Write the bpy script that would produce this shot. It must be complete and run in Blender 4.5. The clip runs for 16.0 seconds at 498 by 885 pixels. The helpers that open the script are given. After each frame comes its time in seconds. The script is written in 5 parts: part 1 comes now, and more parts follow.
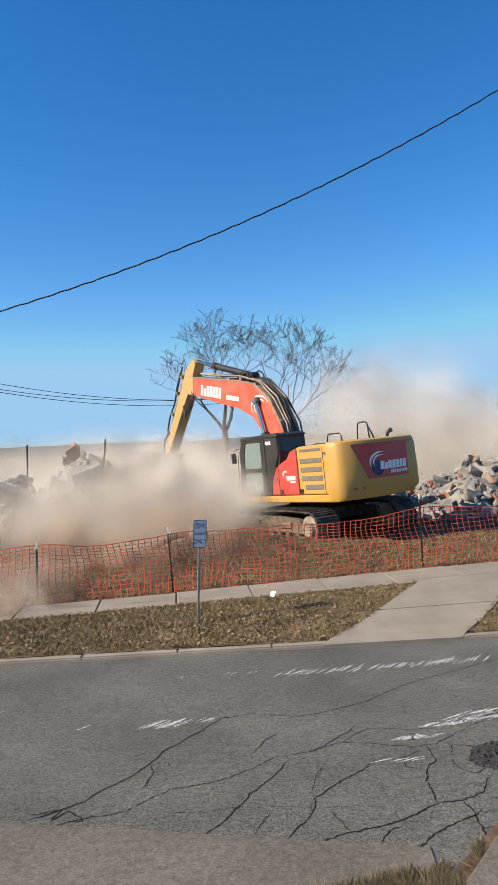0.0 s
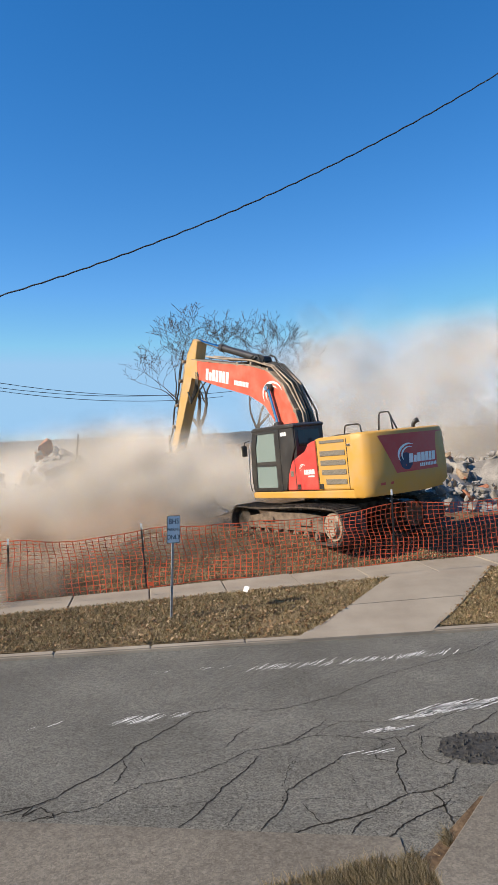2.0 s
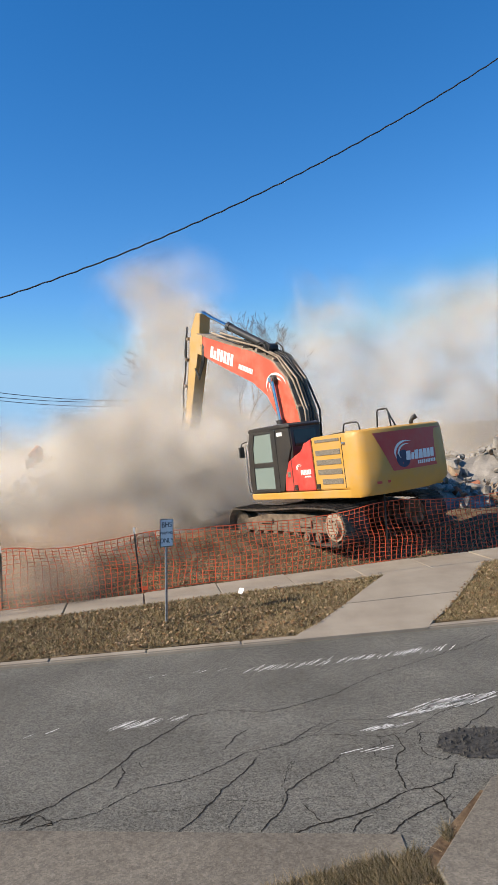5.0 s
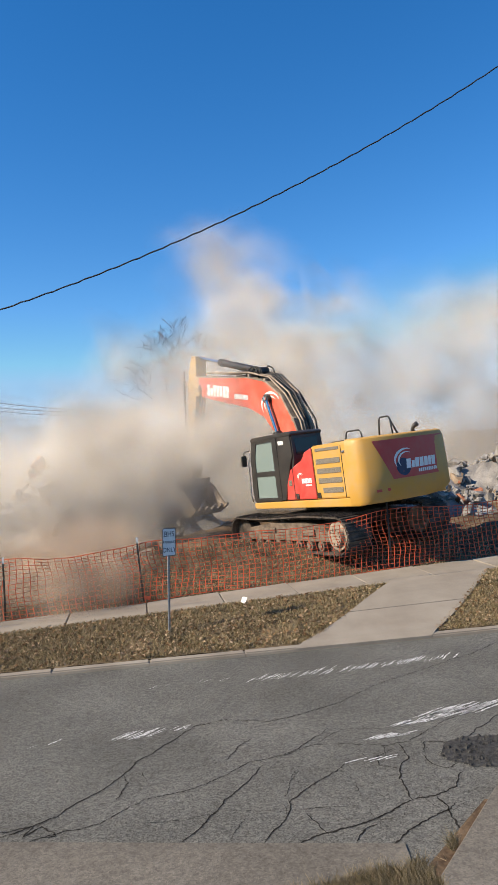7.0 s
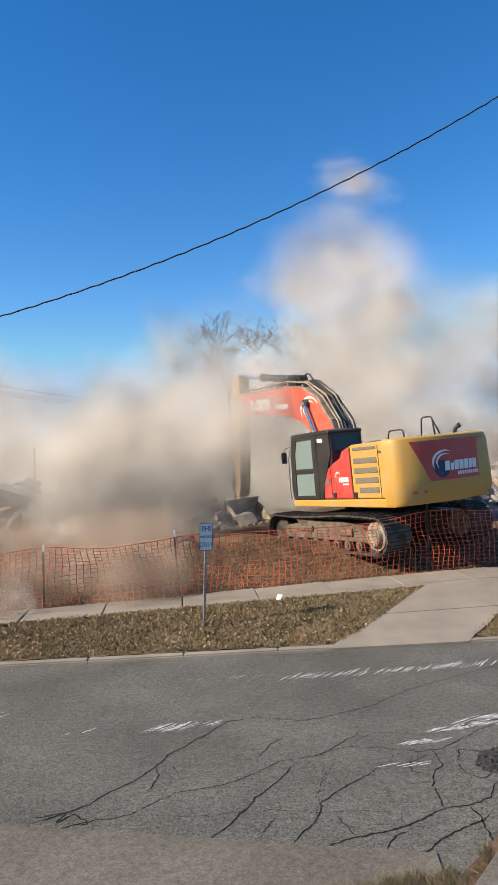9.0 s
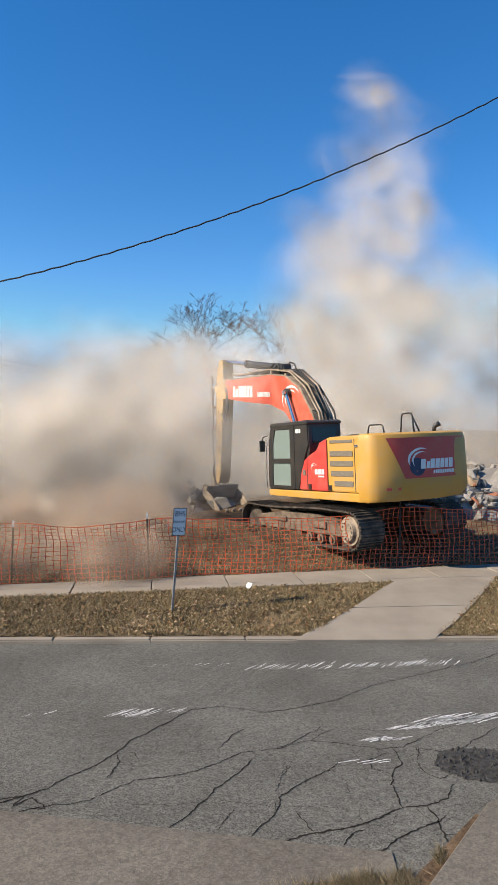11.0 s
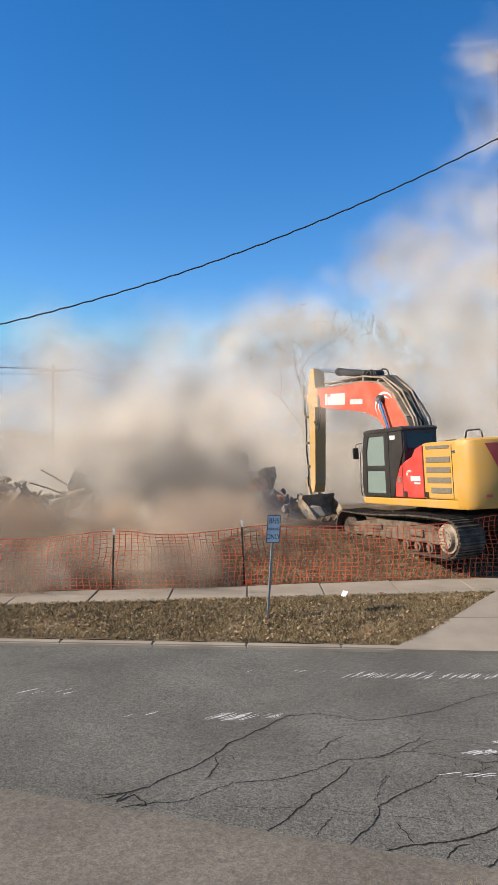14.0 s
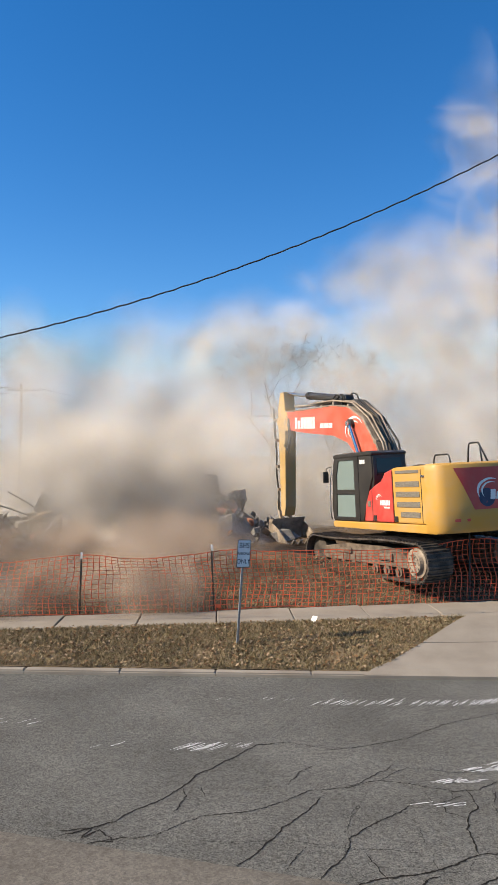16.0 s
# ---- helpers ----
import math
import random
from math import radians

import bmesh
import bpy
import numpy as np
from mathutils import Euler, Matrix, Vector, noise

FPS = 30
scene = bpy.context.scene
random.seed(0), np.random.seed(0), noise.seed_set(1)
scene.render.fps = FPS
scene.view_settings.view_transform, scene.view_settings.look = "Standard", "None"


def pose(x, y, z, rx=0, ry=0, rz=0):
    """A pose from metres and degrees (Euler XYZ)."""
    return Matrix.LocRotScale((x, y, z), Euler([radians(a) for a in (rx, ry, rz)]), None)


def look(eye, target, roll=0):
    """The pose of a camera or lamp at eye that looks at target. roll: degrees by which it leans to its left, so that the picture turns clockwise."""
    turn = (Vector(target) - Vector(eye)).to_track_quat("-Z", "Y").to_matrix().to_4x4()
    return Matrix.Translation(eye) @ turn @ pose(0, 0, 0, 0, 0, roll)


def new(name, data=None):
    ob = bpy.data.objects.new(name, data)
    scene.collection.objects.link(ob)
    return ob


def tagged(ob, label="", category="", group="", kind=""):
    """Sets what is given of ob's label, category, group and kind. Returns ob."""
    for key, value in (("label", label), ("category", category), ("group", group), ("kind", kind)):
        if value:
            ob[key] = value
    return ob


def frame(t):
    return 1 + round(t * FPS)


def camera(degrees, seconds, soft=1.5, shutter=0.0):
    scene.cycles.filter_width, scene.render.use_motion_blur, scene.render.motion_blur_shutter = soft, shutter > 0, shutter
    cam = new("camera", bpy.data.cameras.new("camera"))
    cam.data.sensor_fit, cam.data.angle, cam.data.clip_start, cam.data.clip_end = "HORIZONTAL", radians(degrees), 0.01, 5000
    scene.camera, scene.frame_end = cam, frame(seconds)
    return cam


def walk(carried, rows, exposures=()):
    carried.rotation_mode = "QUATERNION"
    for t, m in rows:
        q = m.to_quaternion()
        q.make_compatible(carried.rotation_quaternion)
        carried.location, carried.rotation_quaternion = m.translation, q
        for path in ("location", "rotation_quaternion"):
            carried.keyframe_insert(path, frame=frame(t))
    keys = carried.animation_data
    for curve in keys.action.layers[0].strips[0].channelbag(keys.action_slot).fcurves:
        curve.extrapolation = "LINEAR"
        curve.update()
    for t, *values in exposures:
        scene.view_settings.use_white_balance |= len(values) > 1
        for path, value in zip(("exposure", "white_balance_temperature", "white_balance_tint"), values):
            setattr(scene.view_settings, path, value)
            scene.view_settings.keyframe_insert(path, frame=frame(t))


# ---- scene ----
FOV = 38.87
cam = camera(FOV, 16.0, soft=1.25, shutter=0.12)
# seconds, eye, (yaw to the left, pitch up, lean)
PATH = [
    (0.0, (0.024, -0.083, 3.260), (-6.26, 0.30, -2.25)),
    (0.5, (0.028, -0.074, 3.266), (-7.06, 0.05, -2.06)),
    (1.0, (0.014, -0.065, 3.254), (-7.70, -0.04, -1.96)),
    (1.5, (0.017, -0.075, 3.259), (-7.96, -0.09, -1.94)),
    (2.0, (0.030, -0.102, 3.256), (-8.33, -0.11, -2.07)),
    (2.5, (0.024, -0.095, 3.248), (-8.35, -0.06, -2.08)),
    (3.0, (0.033, -0.111, 3.242), (-8.38, -0.09, -2.49)),
    (3.5, (0.043, -0.088, 3.241), (-8.66, -0.16, -2.91)),
    (6.0, (0.030, -0.084, 3.223), (-8.97, 0.33, -3.67)),
    (6.5, (0.039, -0.109, 3.234), (-8.93, 0.48, -3.77)),
    (7.0, (0.048, -0.101, 3.223), (-8.87, 0.82, -3.88)),
    (7.5, (0.073, -0.138, 3.215), (-6.08, 1.06, -3.96)),
    (8.0, (0.054, -0.122, 3.206), (-5.57, 1.28, -3.71)),
    (10.5, (0.029, -0.014, 3.335), (-6.85, -0.75, 1.14)),
    (11.0, (0.011, -0.000, 3.332), (-7.58, -0.77, 1.20)),
    (11.5, (-0.021, 0.011, 3.318), (-7.84, -0.76, 1.32)),
    (12.0, (-0.024, 0.012, 3.297), (-7.69, -0.66, 1.33)),
    (12.5, (-0.006, 0.010, 3.296), (-6.51, -0.58, 1.33)),
    (13.0, (0.007, 0.002, 3.287), (-5.02, -0.51, 1.18)),
    (13.5, (0.016, -0.031, 3.280), (-0.84, -0.51, 0.54)),
    (14.0, (0.021, -0.027, 3.273), (-0.01, -0.01, 0.22)),
    (14.5, (-0.003, -0.019, 3.297), (-0.01, 0.79, 0.02)),
    (15.0, (0.012, -0.002, 3.313), (-1.44, 1.04, 0.66)),
    (15.5, (-0.001, 0.003, 3.312), (-2.18, 1.30, 0.69)),
    (16.0, (0.000, -0.006, 3.318), (-2.45, 1.75, 0.65)),
]


def camera_pose(eye, turn):
    yaw, pitch, lean = turn
    y, p = radians(yaw), radians(pitch)
    ahead = Vector((-math.sin(y) * math.cos(p), math.cos(y) * math.cos(p), math.sin(p)))
    return look(eye, Vector(eye) + ahead * 12, lean)


walk(cam, [(t, camera_pose(e, a)) for t, e, a in PATH])

# ---- light ----
SUN_AZ, SUN_EL = 190.0, 35.0
sun_to = Vector((math.cos(radians(SUN_AZ)) * math.cos(radians(SUN_EL)), math.sin(radians(SUN_AZ)) * math.cos(radians(SUN_EL)), math.sin(radians(SUN_EL))))
world = bpy.data.worlds.new("sky")
scene.world = world
world.use_nodes = True
wn = world.node_tree.nodes
sky = wn.new("ShaderNodeTexSky")
sky.sky_type, sky.sun_disc = "NISHITA", False
sky.sun_elevation, sky.sun_rotation = radians(SUN_EL), radians(90 - SUN_AZ)
sky.altitude, sky.air_density, sky.dust_density, sky.ozone_density = 300, 1.0, 0.0, 3.5
wn["Background"].inputs["Strength"].default_value = 0.104
tone = wn.new("ShaderNodeHueSaturation")
tone.inputs["Saturation"].default_value, tone.inputs["Hue"].default_value = 1.32, 0.504
# dry winter air: the band above the horizon stays pale blue
air = wn.new("ShaderNodeMixRGB")
air.blend_type = "DARKEN"
air.inputs["Fac"].default_value, air.inputs["Color2"].default_value = 1.0, (1.95, 3.4, 5.0, 1)
world.node_tree.links.new(sky.outputs[0], tone.inputs["Color"])
world.node_tree.links.new(tone.outputs[0], air.inputs["Color1"])
world.node_tree.links.new(air.outputs[0], wn["Background"].inputs["Color"])
sun_data = bpy.data.lights.new("sun", "SUN")
sun_data.energy, sun_data.angle, sun_data.color = 5.0, radians(0.5), (1.0, 0.88, 0.7)
sun = new("sun", sun_data)
sun.matrix_world = look((0, 0, 30), Vector((0, 0, 30)) - sun_to)
scene.view_settings.exposure = 0.74
scene.cycles.transparent_max_bounces = 256
scene.cycles.max_bounces, scene.cycles.diffuse_bounces = 10, 8


# ---- materials ----
def material(name):
    m = bpy.data.materials.new(name)
    m.use_nodes = True
    return m, m.node_tree.nodes, m.node_tree.links, m.node_tree.nodes["Principled BSDF"]


def surface(name, dark, light, scale=6.0, rough=0.8, metal=0.0, bump=0.3, fine=60.0, fine_mix=0.35, bump_dist=0.01, spec=0.4):
    """Two colours mixed by noise at two scales, with bump."""
    m, n, l, b = material(name)
    co = n.new("ShaderNodeTexCoord")
    a, c = n.new("ShaderNodeTexNoise"), n.new("ShaderNodeTexNoise")
    a.inputs["Scale"].default_value, a.inputs["Detail"].default_value = scale, 6
    c.inputs["Scale"].default_value, c.inputs["Detail"].default_value = fine, 4
    l.new(co.outputs["Object"], a.inputs["Vector"])
    l.new(co.outputs["Object"], c.inputs["Vector"])
    mix = n.new("ShaderNodeMath")
    mix.operation = "MULTIPLY_ADD"
    mix.inputs[1].default_value = fine_mix
    half = n.new("ShaderNodeMath")
    half.operation = "MULTIPLY"
    half.inputs[1].default_value = 1 - fine_mix
    l.new(a.outputs["Fac"], half.inputs[0])
    l.new(c.outputs["Fac"], mix.inputs[0])
    l.new(half.outputs[0], mix.inputs[2])
    ramp = n.new("ShaderNodeValToRGB")
    ramp.color_ramp.elements[0].position, ramp.color_ramp.elements[1].position = 0.36, 0.64
    ramp.color_ramp.elements[0].color, ramp.color_ramp.elements[1].color = (*dark, 1), (*light, 1)
    l.new(mix.outputs[0], ramp.inputs["Fac"])
    l.new(ramp.outputs["Color"], b.inputs["Base Color"])
    b.inputs["Roughness"].default_value, b.inputs["Metallic"].default_value = rough, metal
    b.inputs["Specular IOR Level"].default_value = spec
    if bump:
        bp = n.new("ShaderNodeBump")
        bp.inputs["Strength"].default_value, bp.inputs["Distance"].default_value = bump, bump_dist
        l.new(mix.outputs[0], bp.inputs["Height"])
        l.new(bp.outputs["Normal"], b.inputs["Normal"])
    return m


def painted(name, colour, rough=0.4, dirt=(0.32, 0.25, 0.18), amount=0.35):
    """Gloss paint with a film of dust in patches."""
    m, n, l, b = material(name)
    co = n.new("ShaderNodeTexCoord")
    a = n.new("ShaderNodeTexNoise")
    a.inputs["Scale"].default_value, a.inputs["Detail"].default_value = 2.2, 9
    a.inputs["Roughness"].default_value = 0.7
    l.new(co.outputs["Object"], a.inputs["Vector"])
    ramp = n.new("ShaderNodeValToRGB")
    ramp.color_ramp.elements[0].position, ramp.color_ramp.elements[1].position = 0.42, 0.75
    ramp.color_ramp.elements[0].color, ramp.color_ramp.elements[1].color = (0.04, 0.04, 0.04, 1), (amount, amount, amount, 1)
    l.new(a.outputs["Fac"], ramp.inputs["Fac"])
    mx = n.new("ShaderNodeMixRGB")
    mx.inputs["Color1"].default_value, mx.inputs["Color2"].default_value = (*colour, 1), (*dirt, 1)
    l.new(ramp.outputs["Color"], mx.inputs["Fac"])
    l.new(mx.outputs["Color"], b.inputs["Base Color"])
    r = n.new("ShaderNodeMath")
    r.operation = "MULTIPLY_ADD"
    r.inputs[1].default_value, r.inputs[2].default_value = 0.8, rough
    l.new(ramp.outputs["Color"], r.inputs[0])
    l.new(r.outputs[0], b.inputs["Roughness"])
    return m


MAT = {}


def stony(name, dark, light, cells, contrast, bump):
    """Asphalt or rough concrete: worn patches over a bed of single stones."""
    m, n, l, b = material(name)
    co = n.new("ShaderNodeTexCoord")
    big, mid, cell = n.new("ShaderNodeTexNoise"), n.new("ShaderNodeTexNoise"), n.new("ShaderNodeTexVoronoi")
    big.inputs["Scale"].default_value, big.inputs["Detail"].default_value = 0.7, 5
    mid.inputs["Scale"].default_value, mid.inputs["Detail"].default_value, mid.inputs["Roughness"].default_value = 14, 8, 0.75
    cell.inputs["Scale"].default_value = cells
    for t in (big, mid, cell):
        l.new(co.outputs["Object"], t.inputs["Vector"])
    ramp = n.new("ShaderNodeValToRGB")
    ramp.color_ramp.elements[0].position, ramp.color_ramp.elements[1].position = 0.35, 0.65
    ramp.color_ramp.elements[0].color, ramp.color_ramp.elements[1].color = (*dark, 1), (*light, 1)
    l.new(big.outputs["Fac"], ramp.inputs["Fac"])
    sep = n.new("ShaderNodeSeparateColor")
    l.new(cell.outputs["Color"], sep.inputs[0])
    k = n.new("ShaderNodeMapRange")
    k.inputs["To Min"].default_value, k.inputs["To Max"].default_value = 1 - contrast, 1 + contrast
    l.new(sep.outputs[0], k.inputs["Value"])
    k2 = n.new("ShaderNodeMapRange")
    k2.inputs["From Min"].default_value, k2.inputs["From Max"].default_value = 0.3, 0.7
    k2.inputs["To Min"].default_value, k2.inputs["To Max"].default_value = 0.72, 1.28
    l.new(mid.outputs["Fac"], k2.inputs["Value"])
    mu = n.new("ShaderNodeMath")
    mu.operation = "MULTIPLY"
    l.new(k.outputs[0], mu.inputs[0])
    l.new(k2.outputs[0], mu.inputs[1])
    vm = n.new("ShaderNodeVectorMath")
    vm.operation = "SCALE"
    l.new(ramp.outputs["Color"], vm.inputs[0])
    l.new(mu.outputs[0], vm.inputs["Scale"])
    l.new(vm.outputs[0], b.inputs["Base Color"])
    b.inputs["Roughness"].default_value, b.inputs["Specular IOR Level"].default_value = 0.9, 0.2
    bp = n.new("ShaderNodeBump")
    bp.inputs["Strength"].default_value, bp.inputs["Distance"].default_value = bump, 0.012
    l.new(mu.outputs[0], bp.inputs["Height"])
    l.new(bp.outputs["Normal"], b.inputs["Normal"])
    return m


MAT["asphalt"] = stony("asphalt", (0.098, 0.093, 0.081), (0.138, 0.131, 0.115), 85, 0.5, 0.7)
MAT["crack"] = surface("crack", (0.012, 0.011, 0.01), (0.035, 0.031, 0.027), 8, 0.95, bump=0.4, spec=0.05)
MAT["pothole"] = surface("pothole", (0.012, 0.012, 0.012), (0.06, 0.055, 0.05), 14, 0.95, bump=1.0, bump_dist=0.03)
MAT["concrete"] = surface("concrete", (0.21, 0.175, 0.138), (0.29, 0.25, 0.2), 1.4, 0.88, bump=0.25, fine=120, fine_mix=0.35, spec=0.25)
MAT["apron"] = stony("apron", (0.115, 0.1, 0.082), (0.155, 0.136, 0.112), 60, 0.2, 0.4)
MAT["soil"] = surface("soil", (0.055, 0.035, 0.022), (0.17, 0.115, 0.07), 3.0, 0.95, bump=1.0, fine=22, bump_dist=0.05, spec=0.1)
MAT["turf"] = surface("turf", (0.08, 0.058, 0.032), (0.23, 0.165, 0.098), 2.4, 0.95, bump=1.0, fine=40, bump_dist=0.03, spec=0.1)
MAT["paint_mark"] = surface("paint_mark", (0.42, 0.41, 0.4), (0.75, 0.74, 0.72), 18, 0.85, bump=0.2)
MAT["yellow"] = painted("yellow", (0.5, 0.265, 0.04), 0.42, (0.36, 0.28, 0.19), 0.45)
MAT["dusty_yellow"] = painted("dusty_yellow", (0.45, 0.27, 0.08), 0.55, (0.42, 0.33, 0.23), 0.95)
MAT["red"] = painted("red", (0.5, 0.035, 0.028), 0.38, amount=0.3)
MAT["boom_red"] = painted("boom_red", (0.6, 0.075, 0.035), 0.42, (0.4, 0.28, 0.2), 0.5)
MAT["black"] = painted("black", (0.012, 0.013, 0.015), 0.35, amount=0.12)
MAT["rubber"] = surface("rubber", (0.01, 0.01, 0.01), (0.03, 0.028, 0.026), 9, 0.6)
MAT["track_steel"] = surface("track_steel", (0.03, 0.024, 0.02), (0.13, 0.105, 0.085), 5, 0.75, 0.3, bump=0.5)
MAT["dusty_steel"] = surface("dusty_steel", (0.15, 0.11, 0.08), (0.36, 0.29, 0.22), 4, 0.85, bump=0.4)
MAT["soil_steel"] = surface("soil_steel", (0.07, 0.05, 0.036), (0.2, 0.15, 0.11), 5, 0.9, bump=0.6, bump_dist=0.02)
MAT["chrome"] = surface("chrome", (0.6, 0.6, 0.6), (0.75, 0.75, 0.75), 4, 0.12, 1.0, bump=0)
MAT["steel"] = surface("steel", (0.18, 0.19, 0.2), (0.34, 0.35, 0.36), 12, 0.5, 0.7, bump=0.1)
MAT["white"] = surface("white", (0.68, 0.68, 0.66), (0.8, 0.8, 0.78), 6, 0.5, bump=0)
MAT["sign_ink"] = surface("sign_ink", (0.015, 0.02, 0.03), (0.03, 0.035, 0.05), 6, 0.5, bump=0)
MAT["logo_blue"] = surface("logo_blue", (0.012, 0.02, 0.06), (0.03, 0.04, 0.09), 6, 0.4, bump=0)
MAT["grille"] = surface("grille", (0.1, 0.085, 0.065), (0.22, 0.19, 0.15), 60, 0.7, bump=0.3)
MAT["bark"] = surface("bark", (0.03, 0.024, 0.02), (0.1, 0.082, 0.068), 7, 0.9, bump=0.5)
MAT["rubble"] = surface("rubble", (0.09, 0.082, 0.075), (0.33, 0.3, 0.27), 1.3, 0.92, bump=0.7, fine=30, bump_dist=0.02)
MAT["brick"] = surface("brick", (0.22, 0.07, 0.04), (0.42, 0.19, 0.11), 3, 0.9, bump=0.4)
MAT["timber"] = surface("timber", (0.12, 0.08, 0.05), (0.3, 0.22, 0.15), 4, 0.85, bump=0.3)
MAT["wood_pole"] = surface("wood_pole", (0.07, 0.055, 0.045), (0.17, 0.14, 0.12), 5, 0.9)
# blue of the distant haze is mixed into the hills' own colour
MAT["far_hill"] = surface("far_hill", (0.028, 0.04, 0.05), (0.07, 0.08, 0.085), 0.02, 0.95, bump=0, fine=0.2)
MAT["cable"] = surface("cable", (0.01, 0.01, 0.012), (0.022, 0.022, 0.026), 9, 0.6, bump=0)


def leafy(name, tones):
    """Grass or leaf colours that change from piece to piece."""
    m, n, l, b = material(name)
    g = n.new("ShaderNodeNewGeometry")
    ramp = n.new("ShaderNodeValToRGB")
    ramp.color_ramp.interpolation = "LINEAR"
    e = ramp.color_ramp.elements
    e[0].color, e[1].color = (*tones[0], 1), (*tones[-1], 1)
    for i, c in enumerate(tones[1:-1], 1):
        e.new(i / (len(tones) - 1)).color = (*c, 1)
    l.new(g.outputs["Random Per Island"], ramp.inputs["Fac"])
    l.new(ramp.outputs["Color"], b.inputs["Base Color"])
    b.inputs["Roughness"].default_value = 0.9
    b.inputs["Specular IOR Level"].default_value = 0.15
    return m


MAT["grass"] = leafy("grass", [(0.08, 0.065, 0.028), (0.2, 0.145, 0.075), (0.36, 0.27, 0.16), (0.13, 0.105, 0.045), (0.4, 0.32, 0.2)])
MAT["leaves"] = leafy("leaves", [(0.1, 0.05, 0.022), (0.24, 0.14, 0.07), (0.42, 0.31, 0.2)])


def glass_material():
    m, n, l, b = material("glass")
    b.inputs["Base Color"].default_value = (0.2, 0.25, 0.235, 1)
    b.inputs["Roughness"].default_value = 0.06
    b.inputs["Transmission Weight"].default_value = 0.0
    b.inputs["Alpha"].default_value = 0.7
    return m


MAT["glass"] = glass_material()
m, n, l, b = material("dark_glass")
b.inputs["Base Color"].default_value = (0.01, 0.014, 0.025, 1)
b.inputs["Roughness"].default_value = 0.08
MAT["dark_glass"] = m
m, n, l, b = material("orange_net")
b.inputs["Base Color"].default_value = (0.62, 0.095, 0.03, 1)
b.inputs["Roughness"].default_value = 0.55
b.inputs["Subsurface Weight"].default_value = 0.0
MAT["orange_net"] = m


def dust_material(name, colour, alpha):
    """Fine dust: both sides of each veil are lit as if facing the sun; it thins out towards the rim."""
    m, n, l, b = material(name)
    n.remove(b)
    uv = n.new("ShaderNodeUVMap")
    uv.uv_map = "veil"
    sep = n.new("ShaderNodeSeparateXYZ")
    l.new(uv.outputs["UV"], sep.inputs[0])
    co = n.new("ShaderNodeTexCoord")
    info = n.new("ShaderNodeObjectInfo")
    add = n.new("ShaderNodeVectorMath")
    add.operation = "MULTIPLY_ADD"
    add.inputs[1].default_value = (1, 1, 1)
    l.new(co.outputs["Object"], add.inputs[0])
    sc = n.new("ShaderNodeMath")
    sc.operation = "MULTIPLY"
    sc.inputs[1].default_value = 40
    l.new(info.outputs["Random"], sc.inputs[0])
    l.new(sc.outputs[0], add.inputs[2])
    no = n.new("ShaderNodeTexNoise")
    no.inputs["Scale"].default_value, no.inputs["Detail"].default_value, no.inputs["Roughness"].default_value = 1.25, 6, 0.58
    l.new(add.outputs[0], no.inputs["Vector"])
    ramp = n.new("ShaderNodeMapRange")
    ramp.inputs["From Min"].default_value, ramp.inputs["From Max"].default_value = 0.27, 0.76
    l.new(no.outputs["Fac"], ramp.inputs["Value"])
    fade = n.new("ShaderNodeMapRange")
    fade.interpolation_type = "SMOOTHSTEP"
    fade.inputs["From Min"].default_value, fade.inputs["From Max"].default_value = 1.0, 0.1
    l.new(sep.outputs["X"], fade.inputs["Value"])
    mul = n.new("ShaderNodeMath")
    mul.operation = "MULTIPLY"
    l.new(ramp.outputs[0], mul.inputs[0])
    l.new(fade.outputs[0], mul.inputs[1])
    mul2 = n.new("ShaderNodeMath")
    mul2.operation = "MULTIPLY"
    mul2.inputs[1].default_value = alpha
    l.new(mul.outputs[0], mul2.inputs[0])
    d, tr, mixa, clear, mixb = (n.new(k) for k in ("ShaderNodeBsdfDiffuse", "ShaderNodeBsdfTranslucent", "ShaderNodeMixShader", "ShaderNodeBsdfTransparent", "ShaderNodeMixShader"))
    d.inputs["Color"].default_value = tr.inputs["Color"].default_value = (*colour, 1)
    # normals of both lobes fixed sunward: invented uniform light, whatever way the veil lies
    sun_normal = n.new("ShaderNodeCombineXYZ")
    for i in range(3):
        sun_normal.inputs[i].default_value = sun_to[i]
    l.new(sun_normal.outputs[0], d.inputs["Normal"])
    l.new(sun_normal.outputs[0], tr.inputs["Normal"])
    mixa.inputs["Fac"].default_value = 0.25
    l.new(d.outputs[0], mixa.inputs[1])
    l.new(tr.outputs[0], mixa.inputs[2])
    l.new(mul2.outputs[0], mixb.inputs["Fac"])
    l.new(clear.outputs[0], mixb.inputs[1])
    l.new(mixa.outputs[0], mixb.inputs[2])
    l.new(mixb.outputs[0], n["Material Output"].inputs["Surface"])
    return m


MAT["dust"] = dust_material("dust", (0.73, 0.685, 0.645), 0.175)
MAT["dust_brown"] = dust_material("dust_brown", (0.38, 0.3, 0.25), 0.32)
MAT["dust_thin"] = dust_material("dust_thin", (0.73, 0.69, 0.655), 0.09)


# ---- mesh helpers ----
def mesh_of(name, bm, mat, smooth=False):
    me = bpy.data.meshes.new(name)
    bmesh.ops.recalc_face_normals(bm, faces=bm.faces)
    bm.to_mesh(me)
    bm.free()
    for mt in mat if isinstance(mat, (list, tuple)) else [mat]:
        me.materials.append(MAT[mt])
    if smooth:
        me.shade_smooth()
    return me


def part(name, bm, mat, parent=None, label="", smooth=False):
    ob = new(name, mesh_of(name, bm, mat, smooth))
    ob.parent = parent
    if label:
        tagged(ob, label)
    return ob


